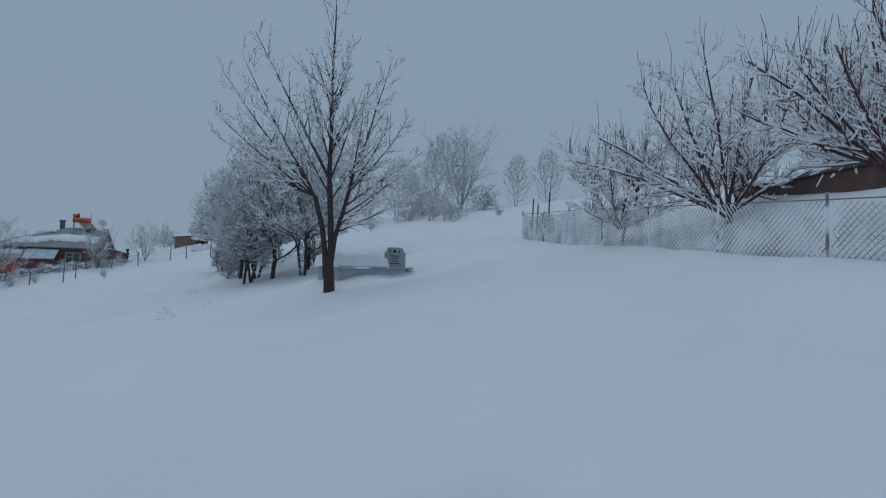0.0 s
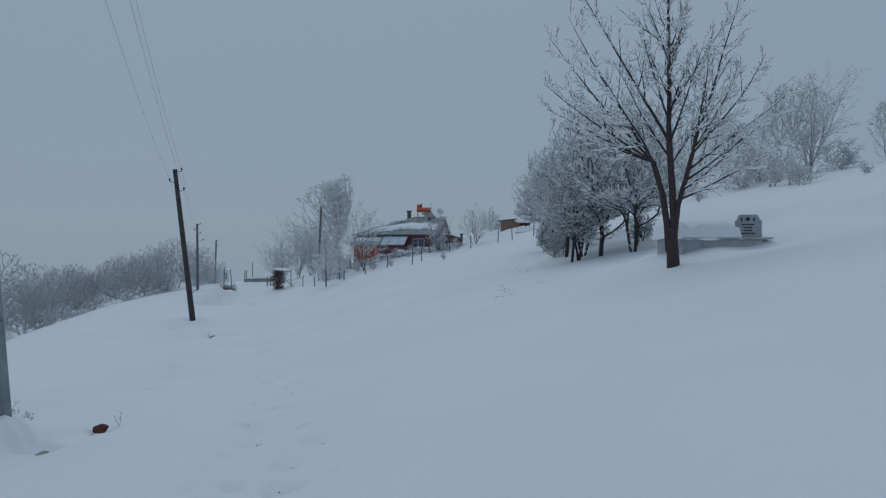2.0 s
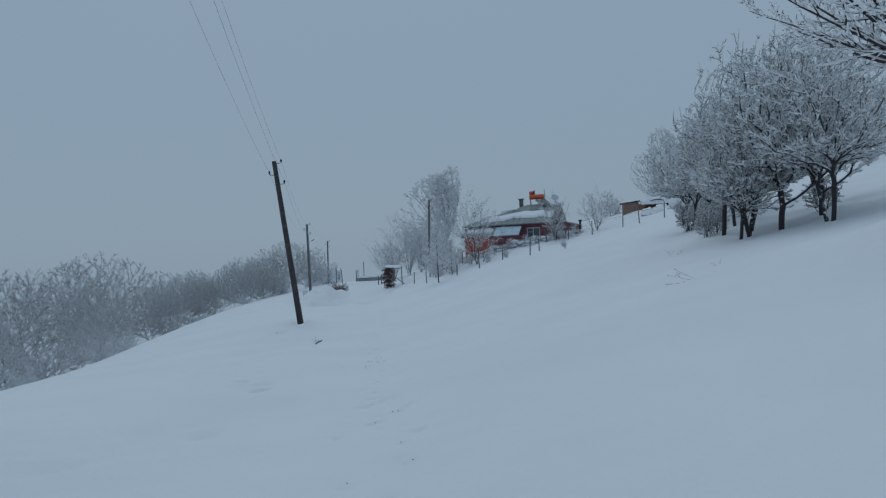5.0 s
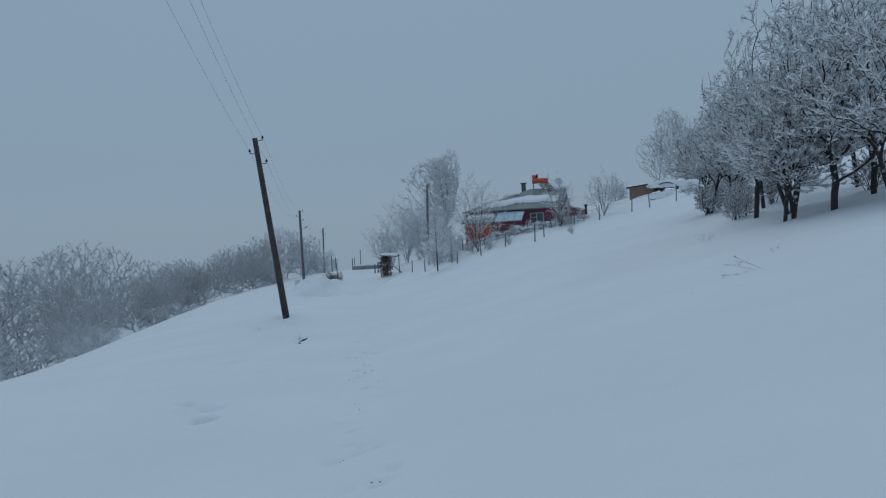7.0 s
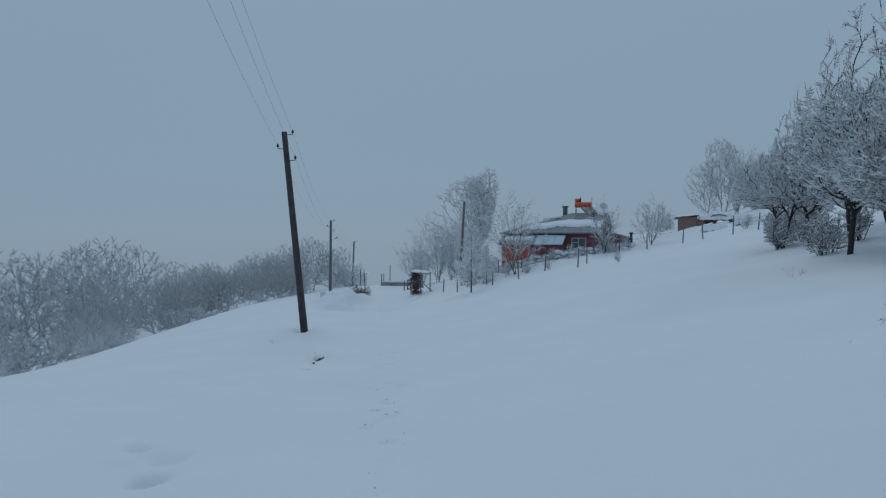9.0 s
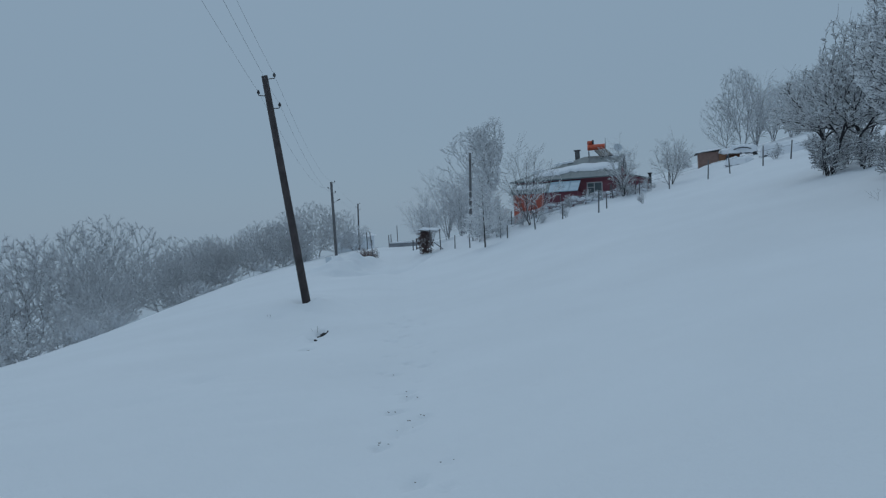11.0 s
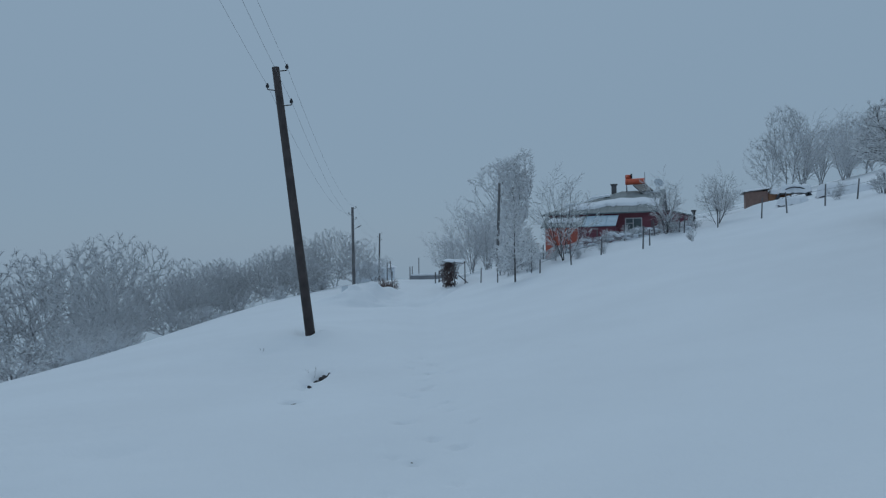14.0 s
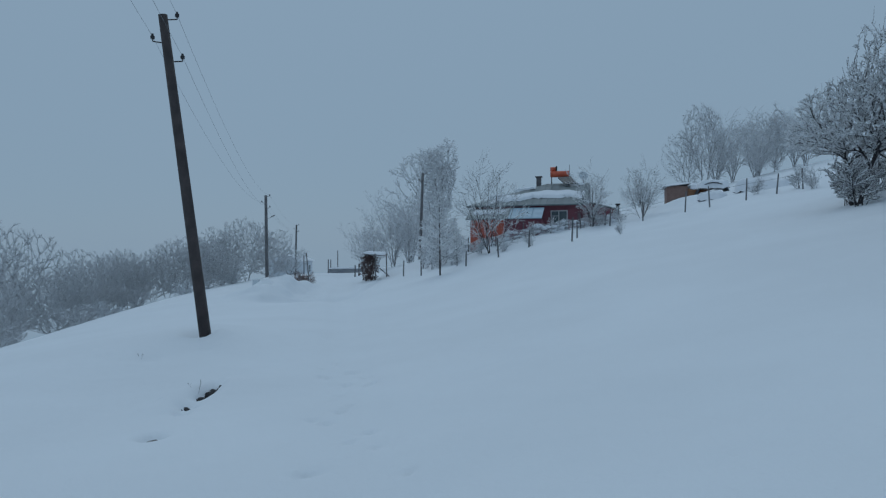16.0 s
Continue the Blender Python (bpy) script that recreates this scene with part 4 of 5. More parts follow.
for s, n, sc in ((46.5, 16.6, 0.6), (51.5, 17.2, 0.6), (61.0, 15.2, 0.6), (68.0, 12.4, 0.7), (72.0, 9.8, 0.8), (41.0, 18.5, 0.8)):
    m = stand(s, n, turns.uniform(0, 360), sc)
    first = again(first, m) if first else tree_thing("frosted_bush", RIME_BUSH, m, "low twiggy bush white with hoarfrost at the field edge", "bush", "bushes along the valley")


TALL = tree_meshes("tall_tree", crown_tree(88, 12.4, 2.7, 1.4, 1700, 2, 0.34, 4, (0.22, 0.48), 0.011, 0.04, 0.58, 0.12, 3.2, 2.4, 0.85), RIME_BARK_HAZED, RIME_GREY_HAZED, 0.012, 1, 0.029, 1, 5, 6, 0.7, True)
tree_thing("tall_tree", TALL, stand(84.7, -8.9, 90, 1.0), "tall bare tree white with hoarfrost behind the house")

# trees up the slope behind the grave
UPPER = ((44.4, -41.1, 2, 9.4), (44.6, -44.0, 6, 8.4), (48.6, -39.2, 2, 7.4), (50.3, -43.0, 6, 5.6), (52.5, -38.5, 6, 6.4), (47.5, -41.5, 4, 4.4), (38.1, -44.5, 2, 5.6), (38.4, -49.4, 2, 6.5), (41.8, -43.8, 4, 3.4), (46.0, -38.5, 4, 3.6))
for s, n, kind, high in UPPER:
    m = stand(s, n, turns.uniform(0, 360), high / FAR_HEIGHTS[kind])
    key = ("upper", kind)
    if key in made:
        again(made[key], m)
    else:
        made[key] = tree_thing("frosted_tree", FAR[kind], m, "bare frosted tree on the slope above the grave", group="trees above the grave")


# ---- young trees, shrubs and bushes ----
def shrub(seed, height, stems, spread):
    g = Grower(seed, 2, (7, 6, 0), (0.5, 0.5, 0), ((25, 60), (25, 60), (0, 0)), (0.0, 0.03, 0.02), (0.08, 0.12, 0.14), (6, 4, 2), 0.35)
    r = g.rng
    for k in range(stems):
        a = r.uniform(0, 6.28)
        lean = r.uniform(0.1, 1.0) * spread
        g.grow(Vector((r.uniform(-0.15, 0.15), r.uniform(-0.15, 0.15), -0.15)), Vector((math.cos(a) * lean, math.sin(a) * lean, 1)).normalized(), height * r.uniform(0.6, 1.05), 0.011 + 0.004 * height, 0)
    return g.bars


SHRUB = tree_meshes("snowy_shrub", shrub(91, 1.5, 10, 0.75), BARK_GROVE, TWIG_GROVE, 0.011, 1, 0.018, 0, 9, 5)
SHRUB_FAR = tree_meshes("frosted_shrub", shrub(92, 1.5, 9, 0.75), RIME_BARK_HAZED, RIME_GREY_HAZED, 0.009, 1, 0.018, 0, 9, 5, 0.6, True)
def spire(seed, height, reach):
    """A straight young tree with level branches, longest low down."""
    g = Grower(seed, 3, (0, 6, 4, 0), (0, 0.42, 0.5, 0), ((0, 0), (30, 62), (30, 60), (0, 0)), (0.0, 0.02, 0.02, 0.02), (0.02, 0.06, 0.10, 0.12), (4, 6, 3, 2), 0.3)
    for k in range(10):
        g.bars.append((0, 0, height * k / 10 - 0.3 * (k == 0), 0, 0, height * (k + 1) / 10, 0.05 - 0.0042 * k, 0.05 - 0.0042 * (k + 1), 0))
    for k in range(34):
        f = (k + 0.5) / 34
        a, tilt = 2.4 * k, radians(74 - 34 * f)
        d = Vector((math.cos(a) * math.sin(tilt), math.sin(a) * math.sin(tilt), math.cos(tilt)))
        g.grow(Vector((0, 0, height * (0.16 + 0.80 * f))), d, reach * (1.05 - 0.75 * f) * g.rng.uniform(0.8, 1.15), 0.017, 1)
    return g.bars


SAPLING = tree_meshes("sapling", spire(95, 4.3, 1.45), BARK_GROVE, TWIG_GROVE, 0.009, 1, 0.026, 0, 6, 6, 0.9)
YARD = tree_meshes("yard_tree", fan_tree(97, 4.4, 7, 0.62, 2, 0.0065, 0.20, ((20, 46), (20, 46), (22, 50)), (0.03, 0.06, 0.06)), BARK_GROVE, TWIG_GROVE, 0.0050, 1, 0.013, 0, 8, 6, 0.60)
first = None
for s, n, sc in ((30.2, -14.3, 0.8), (36.6, -16.7, 1.0), (38.0, -17.6, 1.1), (30.6, -14.9, 0.9), (26.3, -16.6, 0.9), (13.4, -17.6, 0.45), (35.0, -17.0, 0.9), (39.0, -19.0, 0.9), (33.0, -17.6, 1.0), (41.0, -20.4, 1.1), (39.6, -20.2, 1.2)):
    m = stand(s, n, turns.uniform(0, 360), sc, -0.05)
    first = again(first, m) if first else tree_thing("shrub", SHRUB, m, "low twiggy shrub buried in snow", "shrub", "snow-buried shrubs")
first = None
for s, n, sc in ((40.7, -36.5, 2.0), (36.0, -34.9, 1.8), (38.2, -36.0, 1.5), (45.4, -34.0, 1.0), (44.0, -32.9, 0.5), (40.5, -43.0, 1.3), (31.8, -35.3, 0.7), (48.0, -13.5, 0.5), (54.5, -9.0, 0.7), (56.0, -8.0, 0.8), (53.2, -10.4, 0.6),
                 (56.5, -11.5, 0.7), (57.0, -13.0, 0.7), (55.8, -15.4, 1.1), (56.4, -17.0, 0.8), (58.2, -6.0, 1.5), (60.5, -5.0, 1.5), (57.4, -6.6, 1.6), (56.6, -5.2, 1.2), (55.6, -6.2, 1.1), (53.0, -24.0, 0.8), (50.0, -24.5, 1.0), (47.5, -23.5, 0.9)):
    m = stand(s, n, turns.uniform(0, 360), sc * 0.85, -0.05)
    first = again(first, m) if first else tree_thing("shrub", SHRUB_FAR, m, "low leafless shrub white with hoarfrost", "shrub", "frosted shrubs")
first = None
for s, n, sc in ((50.4, -4.82, 1.0), (53.0, -6.1, 0.5), (56.0, -6.4, 0.62)):
    m = stand(s, n, turns.uniform(0, 360), sc, -0.05)
    first = again(first, m) if first else tree_thing("sapling", SAPLING, m, "thin dark sapling dusted with snow", "sapling", "saplings near the red house")
first = None
for s, n, sc in ((55.4, -8.5, 1.12), (55.9, -15.0, 0.78), (57.5, -19.0, 0.74)):
    m = stand(s, n, turns.uniform(0, 360), sc, -0.1)
    first = again(first, m) if first else tree_thing("yard_tree", YARD, m, "small bare fruit tree with snowy twigs before the house", group="fruit trees by the house")


# ---- the grave ----
def grave():
    ax, ay = Vector((0.64, 0.77, 0)).normalized(), Vector((-0.77, 0.64, 0)).normalized()
    a = Vector((-4.18, 16.18, 0))
    m = Matrix(((ax.x, ay.x, 0, a.x), (ax.y, ay.y, 0, a.y), (0, 0, 1, 0.36), (0, 0, 0, 1)))
    root = empty("grave", m, "grey marble grave buried under thick snow", "grave")
    bm = box(bmesh.new(), (2.2, 0.95, 0.55), Matrix.Translation((1.12, 0.5, -0.20)), 0.012)
    part("plinth", bm, STONE, root)
    bm = box(bmesh.new(), (2.45, 1.1, 0.05), Matrix.Translation((1.2, 0.5, 0.10)), 0.012)
    part("slab", bm, STONE, root)
    pad = snow_pad("snow_cushion", 1.78, 1.10, 0.44, root, Matrix.Translation((0.76, 0.5, 0.11)), 3, 0.10, "thick rounded cushion of snow")
    stone_m = Matrix.Translation((2.10, 0.38, 0.12)) @ pose(0, 0, 0, 0, 0, -48)
    bm = bmesh.new()
    outline = [(-0.29, 0.0), (0.29, 0.0), (0.29, 0.40), (0.245, 0.42), (0.235, 0.47), (0.19, 0.545), (-0.19, 0.545), (-0.235, 0.47), (-0.245, 0.42), (-0.29, 0.40)]
    prism(bm, outline, 0.10, stone_m @ Matrix.Translation((0, -0.05, 0)))
    head = part("headstone", bm, STONE, root, "rounded marble headstone with dark inscription")
    r = random.Random(2)
    for k, (zc, half_w, n) in enumerate(((0.31, 0.14, 4), (0.24, 0.10, 3), (0.17, 0.10, 3), (0.10, 0.15, 4))):
        x = -half_w
        step = 2 * half_w / n
        for i in range(n):
            bm = box(bmesh.new(), (step * 0.8, 0.006, 0.032), stone_m @ Matrix.Translation((x + step * (i + 0.5), -0.052, zc)))
            part("inscription", bm, INK, head)
            x += 0
    for dx in (-0.14, 0.0, 0.13):
        bm = bmesh.new()
        if dx:
            box(bm, (0.035, 0.006, 0.09), stone_m @ Matrix.Translation((dx, -0.052, 0.43)))
        else:
            bmesh.ops.create_cone(bm, cap_ends=True, segments=12, radius1=0.05, radius2=0.05, depth=0.006, matrix=stone_m @ Matrix.Translation((0, -0.052, 0.44)) @ pose(0, 0, 0, 90, 0, 0))
        part("ornament", bm, INK, head)
    return root


grave()


# ---- the chain-link fence ----
def fence():
    f0, f1 = (-3.0, -4.85), (12.97, -16.0)
    count = 9
    root = empty("fence", Matrix(), "snow-clogged chain-link fence on thin posts", "fence")
    ts = [k / count for k in range(count + 1)]
    L = math.hypot(f1[0] - f0[0], f1[1] - f0[1])
    H = 0.84

    def foot(t):
        return at(f0[0] + (f1[0] - f0[0]) * t, f0[1] + (f1[1] - f0[1]) * t)

    for k, t in enumerate(ts):
        p = foot(t)
        bm = bmesh.new()
        rod(bm, p - Vector((0, 0, 0.3)), p + Vector((0.02 * (k % 3 - 1), 0, (H + 0.06) * min(1.0, 0.68 + 0.42 * t))), 0.020, 0.018, 8)
        part("post", bm, TWIG_GROVE_FENCE, root)
    for k in range(count):
        a, b = foot(ts[k]), foot(ts[k + 1])
        ln = (b - a).length
        cell = 0.095
        segs = []

        def at_panel(u, v):
            t = ts[k] + (ts[k + 1] - ts[k]) * u / ln
            g = foot(t)
            sag = 0.06 * math.sin(math.pi * u / ln) * v / H
            short = min(1.0, 0.68 + 0.42 * t)
            return g + Vector((0.02 * math.sin(u * 3), 0, (v - sag) * short - 0.03))

        n = int(ln / cell) + int(H / cell) + 2
        for sgn in (1, -1):
            for i in range(-int(H / cell) - 1, n):
                u0 = i * cell
                pts = []
                for j in range(5):
                    v = H * j / 4
                    u = u0 + v * 0.95 if sgn > 0 else u0 + H * 0.95 - v * 0.95
                    pts.append((u, v))
                for (ua, va), (ub, vb) in zip(pts, pts[1:]):
                    if 0 <= ua <= ln and 0 <= ub <= ln:
                        rr = (0.0075 if sgn > 0 else 0.0042) + 0.0035 * (1 - va / H)
                        segs.append((*at_panel(ua, va), *at_panel(ub, vb), rr, rr))
        v_, f_ = tubes(segs, 4)
        mesh_part("mesh_panel", fast_mesh("mesh_panel", v_, f_, TWIG_GROVE_FENCE), root, "diamond wire mesh clogged with snow")
        bm = bmesh.new()
        rod(bm, at_panel(0, H), at_panel(ln, H), 0.008, 0.008, 5)
        part("top_wire", bm, WIRE, root)
    return root


TWIG_GROVE_FENCE = frosted("snowy_wire", (0.19, 0.195, 0.21), (0.29, 0.30, 0.315), 0.57, (0.86, 0.88, 0.91), 3.0)
fence()

# ---- the red house ----
def house():
    ang = 28.0
    origin = Vector((-37.21, 48.99, -5.86))
    m = Matrix.Translation(origin) @ pose(0, 0, 0, 0, 0, ang)
    root = empty("house", m, "dark red village house with snow on its roof", "house")
    zb = 3.4
    eave, ridge = 7.12, 8.85
    x0, x1, y0, y1, ym = -5.25, 2.15, 0.0, 11.0, 5.5
    hip = -0.7
    t = 0.25
    # front wall, with the window opening left free
    wx0, wx1, wz0, wz1 = 0.02, 1.16, 5.40, 6.68
    bm = bmesh.new()
    for a, b, c, d in ((x0, wx0, zb, eave), (wx1, x1, zb, eave), (wx0, wx1, zb, wz0), (wx0, wx1, wz1, eave)):
        box(bm, (b - a, t, d - c), Matrix.Translation(((a + b) / 2, y0 + t / 2, (c + d) / 2)))
    part("front_wall", bm, RED_WALL, root)
    bm = bmesh.new()
    prism(bm, [(y0, zb), (y1, zb), (y1, eave), (ym, ridge - 0.15), (y0, eave)], t, Matrix.Translation((x1, 0, 0)) @ pose(0, 0, 0, 0, 0, 90))
    part("gable_wall", bm, RED_WALL, root)
    bm = box(bmesh.new(), (t, y1 - y0 - 2 * t, eave - zb), Matrix.Translation((x0 + t / 2, (y0 + y1) / 2, (zb + eave) / 2)))
    part("side_wall", bm, RED_WALL, root)
    bm = box(bmesh.new(), (x1 - x0, t, eave - zb), Matrix.Translation(((x0 + x1) / 2, y1 - t / 2, (zb + eave) / 2)))
    part("back_wall", bm, RED_WALL, root)
    # roof: hipped at one end, a gable at the other
    o, th = 0.45, 0.09
    k = (ridge - eave) / (ym - y0)
    el = eave - o * k + 0.1
    r = ridge + 0.1
    A, B, C, D = (x0 - o, y0 - o, el), (x1 + 0.3, y0 - o, el), (x1 + 0.3, y1 + o, el), (x0 - o, y1 + o, el)
    R0, R1 = (hip, ym, r), (x1 + 0.3, ym, r)
    roof = empty("roof", Matrix(), "", "")
    roof.parent = root
    part("roof_front", sheet(bmesh.new(), [A, B, R1, R0], th), ROOF_METAL, roof)
    part("roof_back", sheet(bmesh.new(), [C, D, R0, R1], th), ROOF_METAL, roof)
    part("roof_hip", sheet(bmesh.new(), [D, A, R0], th), ROOF_METAL, roof)
    # standing seams of the front slope
    bm = bmesh.new()
    for i in range(1, 19):
        x = x0 - o + i * 0.5
        f = 1.0 if x >= hip else (x - (x0 - o)) / (hip - (x0 - o))
        p0 = Vector((x, y0 - o, el + 0.012))
        p1 = Vector((x, y0 - o + f * (ym - y0 + o), el + f * (r - el) + 0.012))
        rod(bm, p0, p1, 0.016, 0.016, 4)
    part("seam", bm, ROOF_METAL, roof)
    # the blanket of snow left on the roof, with a ragged lower edge
    verts, faces = [], []
    cols, rws = 60, 10
    for i in range(cols + 1):
        x = -4.2 + (2.2 + 4.2) * i / cols
        wob = noise.noise(Vector((x * 1.3, 2.0, 0))) * 0.28 + noise.noise(Vector((x * 5.0, 7.0, 0))) * 0.12
        lo = 0.26 + wob * 0.4 - 0.03 * max(0, -1 - x)
        hi = 0.56 + 0.10 * noise.noise(Vector((x * 0.8, 11.0, 0))) - max(0.0, -0.6 - x) * 0.085
        if x < -2:
            lo = max(lo - 0.06, 0.04)
        hi = max(hi, lo + 0.03)
        for j in range(rws + 1):
            v = j / rws
            f = lo + (hi - lo) * v
            y = y0 - o + f * (ym - y0 + o)
            z = el + f * (r - el)
            bulge = 0.20 * math.sqrt(max(0.0, 1 - (2 * v - 1) ** 4)) * min(1.0, 6 * i / cols, 6 * (1 - i / cols))
            verts.append((x, y, z + 0.02 + bulge))
    for i in range(cols):
        for j in range(rws):
            a = i * (rws + 1) + j
            faces.append((a, a + rws + 1, a + rws + 2, a + 1))
    mesh_part("roof_snow", mesh_from("roof_snow", verts, faces, SNOW_TREE), roof, "thick snow blanket with a ragged melting edge")
    for x, y, l, w in ((1.4, 5.0, 1.4, 0.5), (-2.2, 3.9, 1.6, 0.35), (-3.9, 1.9, 1.2, 0.3)):
        z = el + (y - y0 + o) / (ym - y0 + o) * (r - el)
        snow_pad("snow_patch", l, w, 0.16, roof, Matrix.Translation((x, y, z)) @ pose(0, 0, 0, math.degrees(math.atan(k)), 0, 0) @ pose(0, 0, 0, 0, -8 if x < 0 else 0, 0), int(x * 10) % 7)
    # window
    win = empty("window", Matrix(), "", "")
    win.parent = root
    for a, b, c, d in ((wx0, wx0 + 0.07, wz0, wz1), (wx1 - 0.07, wx1, wz0, wz1), (wx0 + 0.07, wx1 - 0.07, wz0, wz0 + 0.07), (wx0 + 0.07, wx1 - 0.07, wz1 - 0.07, wz1),
                       (0.54, 0.60, wz0 + 0.07, wz1 - 0.07), (wx0 + 0.07, 0.54, 6.28, 6.33)):
        part("window_frame", box(bmesh.new(), (b - a, 0.08, d - c), Matrix.Translation(((a + b) / 2, 0.03, (c + d) / 2)), 0.006), WINDOW_WHITE, win)
    for a, b in ((wx0 + 0.07, 0.54), (0.60, wx1 - 0.07)):
        part("pane", box(bmesh.new(), (b - a, 0.01, wz1 - wz0 - 0.14), Matrix.Translation(((a + b) / 2, 0.06, (wz0 + wz1) / 2))), PANE, win)
    part("window_sill", box(bmesh.new(), (wx1 - wx0 + 0.16, 0.2, 0.06), Matrix.Translation(((wx0 + wx1) / 2, -0.05, wz0 - 0.03)), 0.01), WINDOW_WHITE, win)
    # the extension along the front, orange at its end
    ext = empty("extension", Matrix(), "", "")
    ext.parent = root
    ey = -1.9
    part("orange_wall", box(bmesh.new(), (2.27, 0.2, 6.05 - zb), Matrix.Translation((-3.995, ey + 0.1, (zb + 6.05) / 2))), ORANGE_WALL, ext, "bright orange-red rendered wall")
    part("orange_side", box(bmesh.new(), (0.2, 1.7, 6.05 - zb), Matrix.Translation((-5.03, ey + 1.05, (zb + 6.05) / 2))), ORANGE_WALL, ext)
    part("red_wall", box(bmesh.new(), (2.45, 0.2, 6.05 - zb), Matrix.Translation((-1.63, ey + 0.1, (zb + 6.05) / 2))), RED_WALL, ext)
    part("red_side", box(bmesh.new(), (0.2, 1.7, 6.05 - zb), Matrix.Translation((-0.505, ey + 1.05, (zb + 6.05) / 2))), RED_WALL, ext)
    part("lean_to_roof", sheet(bmesh.new(), [(-5.4, ey - 0.3, 6.12), (-2.56, ey - 0.3, 6.12), (-2.56, -0.47, 6.86), (-5.4, -0.47, 6.86)], 0.05), ROOF_METAL, ext)
    part("sheet_roof", sheet(bmesh.new(), [(-2.55, ey - 0.35, 6.13), (-0.35, ey - 0.35, 6.13), (-0.35, -0.47, 6.88), (-2.55, -0.47, 6.88)], 0.05), ROOF_BLUE, ext, "pale blue metal sheet roof")
    for x in (-1.9, -1.05):
        bm = rod(bmesh.new(), (x, ey - 0.34, 6.15), (x, -0.5, 6.89), 0.02, 0.02, 4)
        part("rib", bm, ROOF_BLUE, ext)
    snow_pad("snow_patch", 2.4, 0.8, 0.15, ext, Matrix.Translation((-3.95, -1.1, 6.56)) @ pose(0, 0, 0, 23, 0, 0), 5)
    # low shed on the gable side
    low = empty("side_shed", Matrix(), "", "")
    low.parent = root
    bm = bmesh.new()
    prism(bm, [(2.42, zb + 0.5), (4.3, zb + 0.5), (4.3, 6.70), (2.42, 7.20)], 3.0, Matrix.Translation((0, 1.2, 0)))
    part("shed_wall", bm, RED_WALL, low)
    part("shed_roof", sheet(bmesh.new(), [(2.45, 0.9, 7.29), (4.5, 0.9, 6.74), (4.5, 4.5, 6.74), (2.45, 4.5, 7.29)], 0.06), ROOF_METAL, low)
    bm = rod(bmesh.new(), (4.45, 2.2, 6.3), (4.45, 2.2, 7.05), 0.10, 0.10, 8)
    rod(bm, (4.45, 2.2, 7.05), (4.45, 2.2, 7.15), 0.17, 0.17, 8)
    part("stove_pipe", bm, BLACK_IRON, low)
    # chimney
    bm = box(bmesh.new(), (0.36, 0.36, 1.6), Matrix.Translation((-1.42, ym + 1.0, 8.75)), 0.01)
    box(bm, (0.52, 0.52, 0.09), Matrix.Translation((-1.42, ym + 1.0, 9.59)), 0.01)
    part("chimney", bm, GREY_WOOD, root, "square grey chimney with a flat cap")
    # solar water heater
    sol = empty("water_heater", Matrix(), "", "")
    sol.parent = root
    sol["label"] = "orange solar water tank with dark collector panel"
    bm = rod(bmesh.new(), (-0.43, ym, 9.66), (0.95, ym, 9.66), 0.235, 0.235, 20)
    part("tank", bm, TANK, sol, smooth=False)
    bm = rod(bmesh.new(), (-0.40, ym, 10.06), (-0.04, ym + 0.2, 10.06), 0.16, 0.16, 16)
    part("feed_tank", bm, TANK, sol)
    part("feed_lid", rod(bmesh.new(), (-0.04, ym + 0.1, 10.10), (0.06, ym + 0.1, 10.10), 0.19, 0.19, 16), BLACK_IRON, sol)
    for x in (-0.35, 0.85):
        for y in (ym - 0.35, ym + 0.45):
            part("support", rod(bmesh.new(), (x, y, 8.75), (x, ym, 9.55), 0.022, 0.025, 6), BLACK_IRON, sol)
    part("support", rod(bmesh.new(), (-0.34, ym, 9.7), (-0.34, ym, 10.0), 0.03, 0.03, 6), BLACK_IRON, sol)
    bm = bmesh.new()
    sheet(bm, [(0.15, ym - 0.40, 9.38), (1.05, ym - 0.30, 9.45), (1.65, ym - 1.1, 8.86), (0.75, ym - 1.2, 8.80)], 0.08)
    part("collector", bm, GLASS_DARK, sol)
    part("mast", rod(bmesh.new(), (0.98, ym + 0.2, 8.8), (0.98, ym + 0.2, 10.35), 0.022, 0.018, 6), BLACK_IRON, root)
    # satellite dish
    dish = empty("satellite_dish", Matrix(), "", "")
    dish.parent = root
    dish["label"] = "pale round satellite dish"
    verts, faces = [], []
    for i in range(7):
        for j in range(20):
            rr, a = 0.36 * i / 6, j / 20 * 2 * math.pi
            verts.append(Matrix.Translation((2.02, ym - 0.4, 9.45)) @ pose(0, 0, 0, 62, 0, 25) @ Vector((rr * math.cos(a), rr * math.sin(a), -0.14 * (1 - (rr / 0.36) ** 2))))
    for i in range(6):
        for j in range(20):
            b = (j + 1) % 20
            faces.append((i * 20 + j, i * 20 + b, i * 20 + 20 + b, i * 20 + 20 + j))
    mesh_part("reflector", mesh_from("reflector", verts, faces, FAR_WALL), dish)
    part("dish_mast", rod(bmesh.new(), (2.02, ym - 0.2, 8.7), (2.02, ym - 0.3, 9.4), 0.03, 0.03, 6), BLACK_IRON, dish)
    return root


house()


